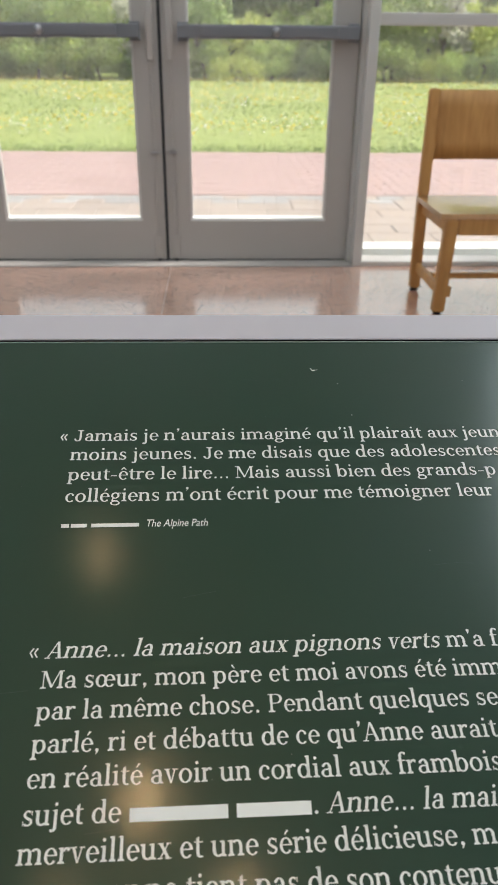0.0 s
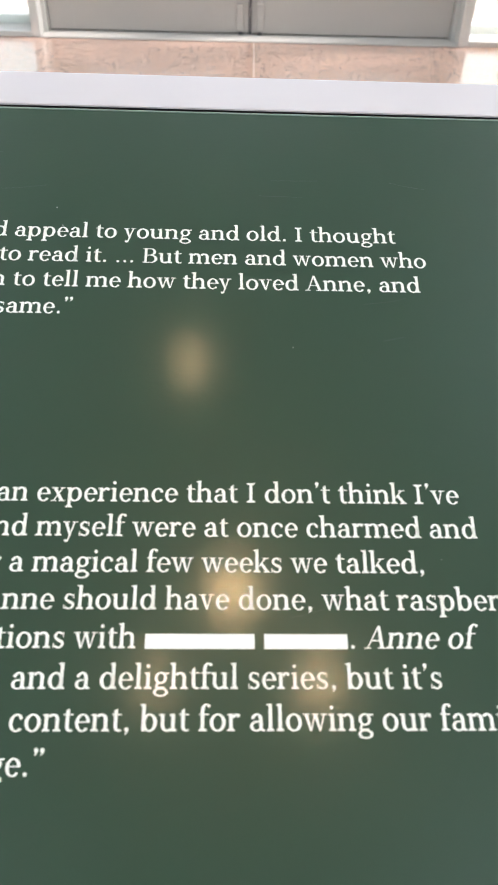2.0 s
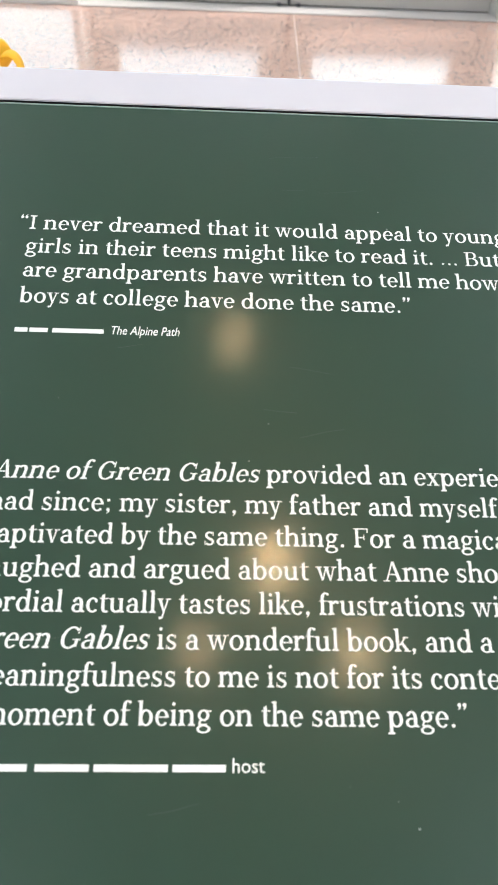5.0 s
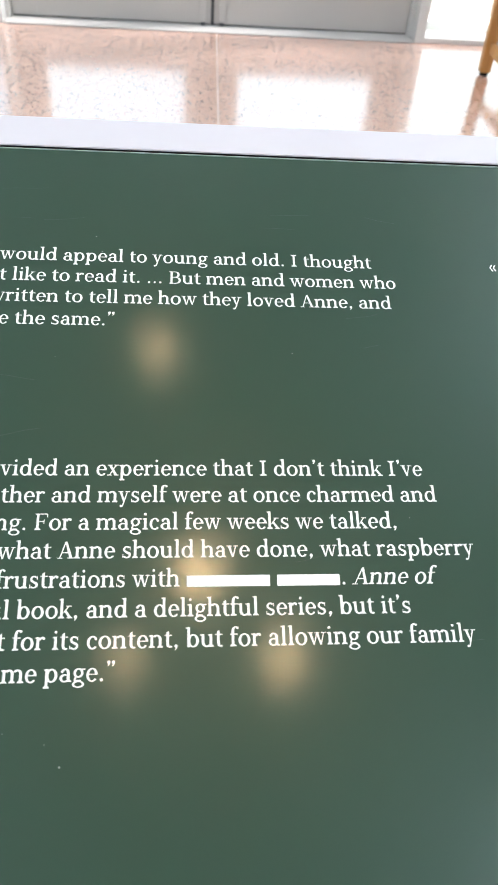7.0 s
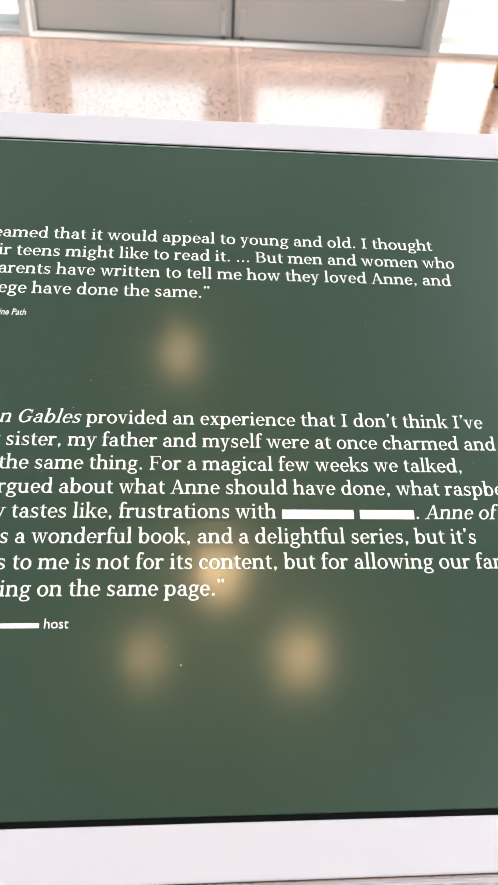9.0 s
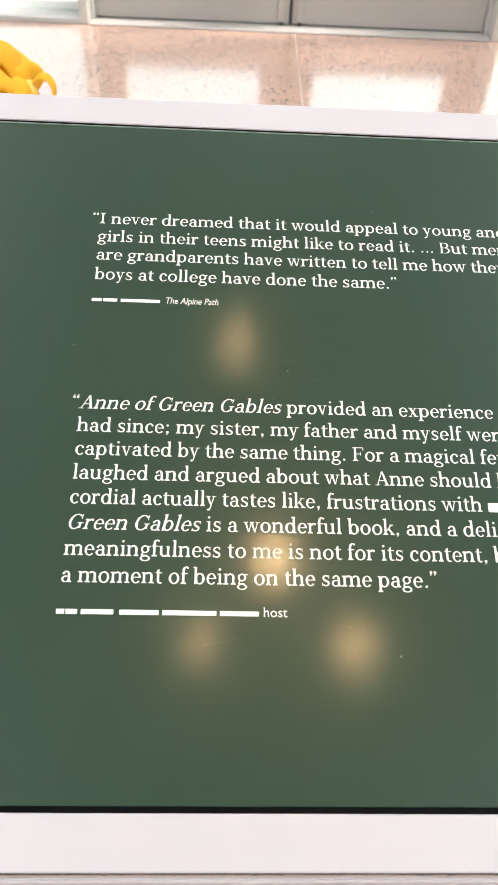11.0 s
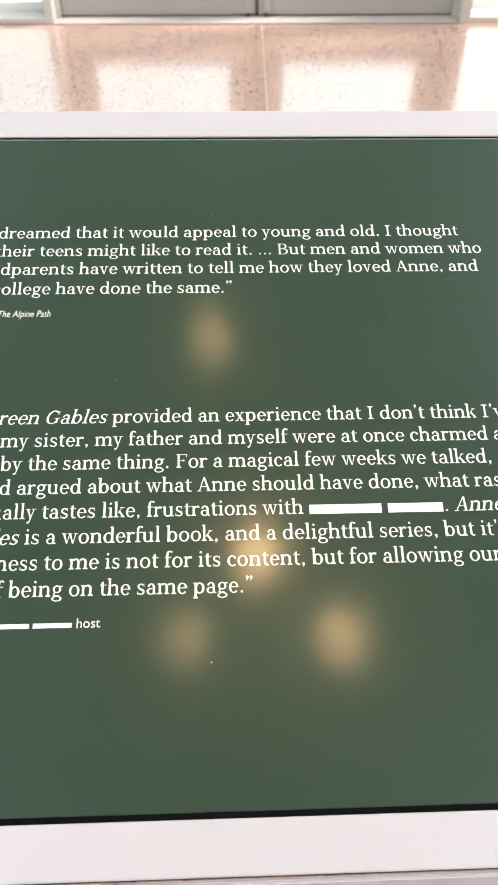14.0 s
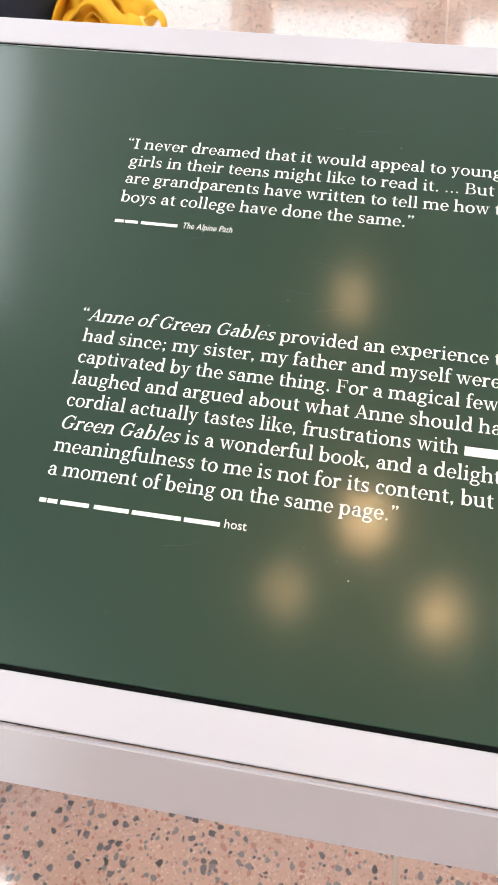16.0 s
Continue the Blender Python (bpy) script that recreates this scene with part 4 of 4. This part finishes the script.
chair = thing("wooden_chair", (1.424, -0.7, 0), "honey-coloured beech chair with a solid back panel by the glass", "chair")
HW = 0.255
for s in (-1, 1):
    bm = beam(bmesh.new(), (s * HW, 0.19, 0.012), (s * HW, 0.215, 0.42), 0.046, 0.04)
    leg = part("rear_leg", bm, M_WOOD, chair)
    part("back_post", beam(bmesh.new(), (s * HW, 0.2155, 0.4205), (s * HW * 0.945, 0.262, 0.845), 0.046, 0.036), M_WOOD, chair)
    part("foot_pad", tube(bmesh.new(), (s * HW, 0.19, 0.0), (s * HW, 0.19, 0.0118), 0.017, 0.017, 14), M_BLACK, chair, "dark glide")
    part("front_leg", beam(bmesh.new(), (s * (HW - 0.015), -0.165, 0.012), (s * (HW - 0.02), -0.19, 0.398), 0.05, 0.044), M_WOOD, chair)
    part("foot_pad", tube(bmesh.new(), (s * (HW - 0.015), -0.165, 0.0), (s * (HW - 0.015), -0.165, 0.0118), 0.017, 0.017, 14), M_BLACK, chair, "dark glide")
    block("side_stretcher", (s * (HW - 0.004) - 0.011, s * (HW - 0.004) + 0.011, -0.145, 0.172, 0.09, 0.13), M_WOOD, chair, 0.003)
    block("side_rail", (s * (HW - 0.008) - 0.01, s * (HW - 0.008) + 0.01, -0.168, 0.194, 0.345, 0.398), M_WOOD, chair, 0.003)
    block("tenon_block", (s * (HW - 0.051) - 0.01, s * (HW - 0.051) + 0.01, -0.175, -0.15, 0.075, 0.12), M_WOOD, chair, 0.003)
block("cross_stretcher", (-HW + 0.03, HW - 0.03, 0.02, 0.045, 0.098, 0.122), M_WOOD, chair, 0.003)
block("front_rail", (-HW + 0.05, HW - 0.05, -0.2, -0.178, 0.335, 0.398), M_WOOD, chair, 0.003)
bm = bmesh.new()
nx, ny = 10, 8
grid = [[bm.verts.new((-0.285 + 0.57 * i / nx, -0.205 + 0.41 * j / ny, 0.42 - 0.008 * math.sin(math.pi * i / nx) * math.sin(math.pi * j / ny))) for i in range(nx + 1)] for j in range(ny + 1)]
for j in range(ny):
    for i in range(nx):
        bm.faces.new((grid[j][i], grid[j][i + 1], grid[j + 1][i + 1], grid[j + 1][i]))
ext = bmesh.ops.extrude_face_region(bm, geom=list(bm.faces))
for v in ext["geom"]:
    if isinstance(v, bmesh.types.BMVert):
        v.co.z = 0.3985
bmesh.ops.recalc_face_normals(bm, faces=bm.faces)
seat = part("seat", bm, M_SEAT, chair, "pale glossy moulded plywood seat")
bm = bmesh.new()
nx, nz = 14, 4
for y_off in (0.0,):
    rows = []
    for j in range(nz + 1):
        zz = 0.565 + 0.275 * j / nz
        rows.append([bm.verts.new((-HW + 0.024 + (2 * HW - 0.048) * i / nx, 0.228 + 0.058 * (zz - 0.42) / 0.425 * 1.0 + 0.012 * math.sin(math.pi * i / nx), zz)) for i in range(nx + 1)])
    for j in range(nz):
        for i in range(nx):
            bm.faces.new((rows[j][i], rows[j][i + 1], rows[j + 1][i + 1], rows[j + 1][i]))
ext = bmesh.ops.extrude_face_region(bm, geom=list(bm.faces))
for v in ext["geom"]:
    if isinstance(v, bmesh.types.BMVert):
        v.co.y += 0.012
bmesh.ops.recalc_face_normals(bm, faces=bm.faces)
smooth(part("back_panel", bm, M_WOOD, chair, "wide curved plywood back panel"))


# ---- yellow bundle and dark bag on the floor ----
def ribbon(bm, path, width, thick, twist=None):
    """A strip of cloth along a path of points, width upright or as twisted."""
    prev, path = None, [Vector(p) for p in path]
    for i, p in enumerate(path):
        d = (path[min(i + 1, len(path) - 1)] - path[max(i - 1, 0)]).normalized()
        up = Vector((0, 0, 1))
        if twist:
            up = Matrix.Rotation(twist * i / len(path), 3, d) @ up
        up = (up - d * up.dot(d)).normalized()
        sd = d.cross(up) * thick / 2
        u = up * width / 2
        ring = [bm.verts.new(p + q) for q in (u + sd, u - sd, -u - sd, -u + sd)]
        if prev:
            for k in range(4):
                bm.faces.new((prev[k], prev[(k + 1) % 4], ring[(k + 1) % 4], ring[k]))
        else:
            bm.faces.new(ring[::-1])
        prev = ring
    bm.faces.new(prev)
    return bm


def cloth_lobe(c, size, turn, seed, folds=5, depth=0.16):
    """A crumpled, folded swell of cloth that sits flat on the floor."""
    bm = bmesh.new()
    bmesh.ops.create_uvsphere(bm, u_segments=40, v_segments=20, radius=1.0)
    m = Matrix.Rotation(turn, 3, "Z")
    for v in bm.verts:
        a = math.atan2(v.co.y, v.co.x)
        w = 1 + depth * math.sin(folds * a + 2.2 * v.co.z + seed) * (1 - abs(v.co.z)) + 0.12 * noise.noise(v.co * 2.3 + Vector((seed, 0, 0)))
        w += 0.06 * abs(noise.noise(v.co * 5.1 + Vector((0, seed, 0))))
        q = m @ Vector((v.co.x * size[0] * w, v.co.y * size[1] * w, v.co.z * size[2] * w))
        v.co = Vector((c[0] + q.x, c[1] + q.y, max(c[2] + q.z, 0.002 + 0.0005 * math.sin(9 * a))))
    return bm


# unseen plinth, added to carry the bundle and the bag
plinth = thing("display_plinth", (-0.74, -2.68, 0), "low white plinth behind the reading table, unseen, added to hold the cloth", "plinth")
block("body", (-0.25, 0.135, -0.16, 0.16, 0.03, 0.555), M_WHITE, plinth, 0.003)
block("top", (-0.255, 0.14, -0.165, 0.165, 0.5555, 0.575), M_WHITE, plinth, 0.003)
block("toe_kick", (-0.22, 0.105, -0.13, 0.13, 0.0, 0.0295), M_SEAM, plinth, 0.001)

bundle = thing("yellow_cloth_bundle", (-0.584, -2.69, 0.5755), "crumpled bright yellow cloth bundle with a looped strap", "cloth bundle")
bundle.scale = (0.36, 0.5, 0.45)
smooth(part("fold", cloth_lobe((0.0, 0.03, 0.07), (0.14, 0.12, 0.095), 0.3, 1.0, 6), M_YELLOW, bundle))
smooth(part("fold", cloth_lobe((-0.14, 0.05, 0.09), (0.13, 0.13, 0.125), 1.1, 2.7, 5), M_YELLOW, bundle))
smooth(part("fold", cloth_lobe((0.04, -0.07, 0.055), (0.13, 0.08, 0.065), -0.3, 4.1, 4), M_YELLOW, bundle))
smooth(part("fold", cloth_lobe((-0.12, -0.06, 0.06), (0.12, 0.08, 0.075), 0.2, 6.0, 4), M_YELLOW, bundle))
smooth(part("lining_fold", cloth_lobe((0.13, -0.06, 0.05), (0.035, 0.05, 0.055), 0.5, 3.3, 3), M_PALEYEL, bundle, "paler yellow lining"))
# folded bands of cloth lying over the heap, one inside the other
for k, (cx, cy, rx, rz, w, tw) in enumerate(((-0.05, -0.13, 0.17, 0.17, 0.07, 0.4), (-0.03, -0.10, 0.13, 0.12, 0.09, -0.3), (-0.09, -0.04, 0.2, 0.225, 0.1, 0.5), (0.0, -0.15, 0.085, 0.075, 0.06, 0.2))):
    bm = bmesh.new()
    prev = None
    for i in range(25):
        a = math.pi * (0.04 + 0.92 * i / 24)
        wob = 0.012 * math.sin(5 * a + k)
        ring = []
        for s, t in ((-1, 0), (1, 0), (1, 1), (-1, 1)):
            r_in = 1 - 0.07 * t
            lean = s * w / 2
            ring.append(bm.verts.new((cx - rx * r_in * math.cos(a) + 0.2 * lean, cy + lean + wob, 0.006 + (rz * r_in + tw * lean * 0.5 + wob) * math.sin(a))))
        if prev:
            for q in range(4):
                bm.faces.new((prev[q], prev[(q + 1) % 4], ring[(q + 1) % 4], ring[q]))
        else:
            bm.faces.new(ring)
        prev = ring
    bm.faces.new(prev[::-1])
    bmesh.ops.recalc_face_normals(bm, faces=bm.faces)
    smooth(part("cloth_band", bm, M_YELLOW, bundle))
bm = bmesh.new()
arc = []
for i in range(25):
    a = -0.35 * math.pi + i / 24 * 1.75 * math.pi
    arc.append((0.185 - 0.062 * math.cos(a + 0.2), -0.06 + 0.02 * math.sin(a * 1.5), 0.07 + 0.05 * math.sin(a)))
prev = None
for i, p in enumerate(arc):
    ring = [bm.verts.new((p[0] + dx, p[1] + dy, p[2])) for dx, dy in ((0, -0.028), (0.0, 0.028))]
    d = 0.004
    nxt = Vector(arc[min(i + 1, 24)]) - Vector(arc[max(i - 1, 0)])
    nrm = Vector((nxt.z, 0, -nxt.x)).normalized() * d
    ring = [ring[0], ring[1], bm.verts.new(ring[1].co + nrm), bm.verts.new(ring[0].co + nrm)]
    if prev:
        for k in range(4):
            bm.faces.new((prev[k], prev[(k + 1) % 4], ring[(k + 1) % 4], ring[k]))
    else:
        bm.faces.new(ring)
    prev = ring
bm.faces.new(prev[::-1])
bmesh.ops.recalc_face_normals(bm, faces=bm.faces)
smooth(part("strap_loop", bm, M_YELLOW, bundle, "yellow looped strap"))

bag = thing("dark_bag", (-0.815, -2.66, 0.5755), "soft dark navy fabric bag slumped beside yellow cloth", "bag")
bag.scale = (0.52, 0.52, 0.55)
smooth(part("body", cloth_lobe((0, 0, 0.16), (0.28, 0.17, 0.2), 0.1, 8.2, 5, 0.08), M_NAVY, bag))
bm = bmesh.new()
ribbon(bm, [(-0.12 + 0.24 * i / 16, -0.06 - 0.05 * math.sin(math.pi * i / 16), 0.33 + 0.11 * math.sin(math.pi * i / 16)) for i in range(17)], 0.03, 0.006)
smooth(part("carry_handle", bm, M_NAVY, bag))
bm = bmesh.new()
ribbon(bm, [(-0.2 + 0.4 * i / 16, -0.165 - 0.012 * math.sin(math.pi * i / 16), 0.2 + 0.03 * math.sin(math.pi * i / 16)) for i in range(17)], 0.02, 0.006)
part("zip", bm, M_BLACK, bag)

# ---- outdoors: paving, lawn, shrubs and trees ----
ground = bmesh.new()
rng = random.Random(11)


def lawn_height(x, y):
    return -0.05 + max(0.0, y - 5) * 0.004 + 0.05 * noise.noise(Vector((x * 0.15, y * 0.15, 0))) * min(1, max(0, y - 5.2))


xs = [-2500, -600, -120, -40] + [-24 + 2 * i for i in range(25)] + [40, 120, 600, 2500]
ys = [-40, -8, 0.13, 2, 4.82] + [5.5 + 1.5 * i for i in range(20)] + [50, 120, 400, 2500]
gv = [[ground.verts.new((x, y, (-0.115 if y < 4.9 else lawn_height(x, y) if y < 45 else 0.08))) for x in xs] for y in ys]
for j in range(len(ys) - 1):
    for i in range(len(xs) - 1):
        ground.faces.new((gv[j][i], gv[j][i + 1], gv[j + 1][i + 1], gv[j + 1][i]))
tagged(part("ground", ground, M_LAWN), "green spring lawn reaching to the shrubs", "lawn", kind="structure")

pave = block("pavement", (-5.5, 6.0, 0.125, 4.84, -0.16, -0.0555), M_SAND, None, 0)
tagged(pave, "paved terrace of buff, grey and red blocks outside the doors", "pavement", kind="structure")


def paver_mesh(name, w, d, mat):
    bm = box(bmesh.new(), -w / 2, w / 2, -d / 2, d / 2, -0.03, 0.0)
    top = [e for e in bm.edges if all(v.co.z > -0.001 for v in e.verts)]
    bmesh.ops.bevel(bm, geom=top, offset=0.004, segments=1, affect="EDGES")
    me = bpy.data.meshes.new(name)
    bm.to_mesh(me)
    bm.free()
    me.materials.append(mat)
    return me


def lay(name, me, x, y):
    p = new(name, me)
    p.parent = pave
    p.location = (x, y, -0.05 + rng.uniform(-0.001, 0.001))
    p.rotation_euler = (rng.uniform(-0.002, 0.002), rng.uniform(-0.002, 0.002), rng.uniform(-0.006, 0.006))


me = paver_mesh("buff_paver", 0.396, 0.246, M_BUFF)
for j in range(7):
    for i in range(15):
        lay("buff_paver", me, -2.6 + 0.4 * i + (0.2 if j % 2 else 0), 0.27 + 0.25 * j)
me = paver_mesh("grey_paver", 0.192, 0.142, M_GREYP)
me_b = paver_mesh("buff_small_paver", 0.192, 0.142, M_BUFF)
for j in range(2):
    for i in range(30):
        lay("grey_paver", me if rng.random() < 0.7 else me_b, -2.7 + 0.2 * i + 0.1 * j, 1.97 + 0.15 * j)
# herringbone-less running bond of red bricks, too small to pick apart
pts, faces = [], []
for j in range(25):
    for i in range(58):
        x, y = -5.4 + 0.2 * i + (0.1 if j % 2 else 0), 2.25 + 0.105 * j
        z = -0.05 + rng.uniform(-0.0012, 0.0008)
        n0 = len(pts)
        pts += [(x, y, z), (x + 0.194, y, z), (x + 0.194, y + 0.099, z), (x, y + 0.099, z), (x, y, z - 0.03), (x + 0.194, y, z - 0.03), (x + 0.194, y + 0.099, z - 0.03), (x, y + 0.099, z - 0.03)]
        faces += [(n0, n0 + 1, n0 + 2, n0 + 3), (n0 + 4, n0 + 5, n0 + 1, n0), (n0 + 5, n0 + 6, n0 + 2, n0 + 1), (n0 + 6, n0 + 7, n0 + 3, n0 + 2), (n0 + 7, n0 + 4, n0, n0 + 3)]
me = bpy.data.meshes.new("red_brick_paving")
me.from_pydata(pts, [], faces)
me.materials.append(M_REDB)
bricks = new("red_brick_paving", me)
bricks.parent = pave
tagged(bricks, "weathered red brick paving", kind="stuff")

# grass blades, thicker near the terrace
pts, faces = [], []
for k in range(60000):
    y = 4.84 + 20 * rng.random() ** 1.7
    x = rng.uniform(-1, 1) * (2.2 + (y + 4) * 0.42) + 0.3
    h = rng.uniform(0.012, 0.034) * (1 + 0.8 * max(0, noise.noise(Vector((x * 0.6, y * 0.6, 3))))) * (1 + y * 0.02)
    a, l = rng.uniform(0, math.tau), rng.uniform(0.0, 0.05)
    w = 0.004 + 0.0009 * y
    z = lawn_height(x, y) - 0.01
    n0 = len(pts)
    c, s = math.cos(a), math.sin(a)
    pts += [(x - w * c, y - w * s, z), (x + w * c, y + w * s, z), (x + l * s, y - l * c, z + h)]
    faces.append((n0, n0 + 1, n0 + 2))
me = bpy.data.meshes.new("grass")
me.from_pydata(pts, [], faces)
me.materials.append(M_GRASS)
tagged(new("grass", me), "fresh green meadow grass", "grass", kind="stuff")


def flowers(name, mat, count, label):
    pts, faces = [], []
    for k in range(count):
        y = 6.0 + 14.5 * rng.random()
        x = rng.uniform(-1, 1) * (2.2 + (y + 4) * 0.42) + 0.3
        if noise.noise(Vector((x * 0.5, y * 0.35, 7))) < -0.12:
            continue
        z = lawn_height(x, y) + rng.uniform(0.05, 0.13)
        r = rng.uniform(0.01, 0.02)
        n0 = len(pts)
        for i in range(6):
            pts.append((x + r * math.cos(i * 1.047), y + r * math.sin(i * 1.047), z))
        pts += [(x, y, z + r * 0.8), (x, y, z - r * 0.8)]
        for i in range(6):
            faces += [(n0 + i, n0 + (i + 1) % 6, n0 + 6), (n0 + (i + 1) % 6, n0 + i, n0 + 7)]
    me = bpy.data.meshes.new(name)
    me.from_pydata(pts, [], faces)
    me.materials.append(mat)
    tagged(new(name, me), label, "flowers", kind="stuff")


flowers("dandelions", M_DANDY, 4500, "yellow dandelion heads in the grass")
flowers("seed_heads", M_SEED, 3600, "white dandelion seed heads in the grass")


def leaf_cloud(blobs, count, size, r):
    """Many small leaf clumps through overlapping swells, ragged at the outline."""
    pts, faces = [], []
    total = sum(b[3] ** 2 for b in blobs)
    for bx, by, bz, br in blobs:
        for k in range(int(count * br * br / total)):
            d = Vector((r.gauss(0, 1), r.gauss(0, 1), r.gauss(0, 1))).normalized()
            q = br * (r.random() ** 0.4) * (1 + 0.3 * noise.noise(d * 2 + Vector((bx, by, bz))))
            c = Vector((bx, by, bz)) + Vector((d.x, d.y, d.z * 0.85)) * q
            if c.z < 0.02:
                continue
            t, b = Vector((r.gauss(0, 1), r.gauss(0, 1), r.gauss(0, 1))).normalized(), Vector((r.gauss(0, 1), r.gauss(0, 1), r.gauss(0, 1)))
            b = (b - t * b.dot(t)).normalized()
            s = size * r.uniform(0.5, 1.3)
            n0 = len(pts)
            pts += [c - t * s, c + b * s * 0.55, c + t * s, c - b * s * 0.5]
            faces.append((n0, n0 + 1, n0 + 2, n0 + 3))
    return [tuple(p) for p in pts], faces


def plant(name, x, y, height, spread, mat, label, category, group, trunk=True, count=2600, seed=1, low=0.3):
    """A tree or shrub: tapered trunk, limbs, and a crown of leaves."""
    r = random.Random(seed)
    t = thing(name, (x, y, lawn_height(x, y) - 0.03), label, category, group)
    bm = bmesh.new()
    tips = []
    top = Vector((r.uniform(-0.2, 0.2), r.uniform(-0.2, 0.2), height * 0.55))
    base_r = 0.03 + 0.022 * height * (1 if trunk else 0.5)
    mid = top * 0.5 + Vector((r.uniform(-0.15, 0.15), 0, 0))
    tube(bm, (0, 0, 0), mid, base_r, base_r * 0.8, 8)
    tube(bm, mid, top, base_r * 0.8, base_r * 0.5, 8)
    for k in range(7):
        a = k * 2.4 + r.uniform(-0.4, 0.4)
        s = mid.lerp(top, r.random())
        e = s + Vector((math.cos(a) * spread * 0.6, math.sin(a) * spread * 0.6, height * r.uniform(0.08, 0.35)))
        h = s.lerp(e, 0.5) + Vector((0, 0, 0.08 * height))
        tube(bm, s, h, base_r * 0.4, base_r * 0.28, 6)
        tube(bm, h, e, base_r * 0.28, base_r * 0.08, 6)
        tips.append(e)
    smooth(part("trunk", bm, M_BARK, t))
    blobs = [(p.x, p.y, p.z, spread * r.uniform(0.3, 0.5)) for p in tips]
    for k in range(7):
        a = r.uniform(0, math.tau)
        blobs.append((math.cos(a) * spread * 0.55, math.sin(a) * spread * 0.55, height * r.uniform(low, 0.8), spread * r.uniform(0.3, 0.5)))
    pts, faces = leaf_cloud(blobs, count * 2, 0.045 + 0.010 * height, r)
    me = bpy.data.meshes.new("crown")
    me.from_pydata(pts, [], faces)
    me.materials.append(mat)
    c = new("crown", me)
    c.parent = t
    return t


mats = (M_LEAF, M_LEAF2, M_LEAF3, M_LEAF2, M_LEAF)
r2 = random.Random(21)
for k in range(15):
    plant("shrub", -9.5 + 1.5 * k + r2.uniform(-0.4, 0.4), 22.5 + r2.uniform(-0.8, 1.2), r2.uniform(1.6, 2.6), r2.uniform(1.1, 1.5), mats[k % 5],
          "leafy green shrub at the far side of the lawn", "shrub", "shrubs behind the lawn", False, 3000, 40 + k, 0.02)
for k in range(11):
    plant("tree", -12 + 2.6 * k + r2.uniform(-0.6, 0.6), 26.5 + r2.uniform(-0.8, 2.5), r2.uniform(4.2, 5.6), r2.uniform(2.2, 3.0), mats[(k * 2 + 1) % 5],
          "spring-green leafy tree behind the shrubs", "tree", "trees behind the lawn", True, 5200, 80 + k, 0.03)
for k in range(20):
    plant("undergrowth_bush", -9.5 + 1.05 * k + r2.uniform(-0.3, 0.3), 20.9 + r2.uniform(-0.3, 0.5), r2.uniform(0.7, 1.2), r2.uniform(0.75, 1.0), mats[(k * 3 + 2) % 5],
          "low bushy undergrowth along the lawn's far edge", "bush", "undergrowth along the lawn", False, 1300, 160 + k, 0.02)
plant("blossom_shrub", -1.9, 21.6, 2.6, 0.95, M_BLOSSOM, "shrub covered in pale white blossom beyond the lawn", "shrub", "", False, 1700, 7, 0.15)
plant("blossom_shrub", 7.3, 21.9, 3.0, 0.9, M_BLOSSOM, "shrub covered in pale white blossom beyond the lawn", "shrub", "", False, 1300, 9, 0.3)
for k in range(14):
    plant("wood_edge_tree", -26 + 4.2 * k + r2.uniform(-1, 1), 33 + r2.uniform(-1, 4), r2.uniform(6, 7.5), r2.uniform(3.2, 4.2), mats[(k + 2) % 5],
          "taller leafy tree at the edge of the woods", "tree", "trees at the wood's edge", True, 4200, 120 + k, 0.04)
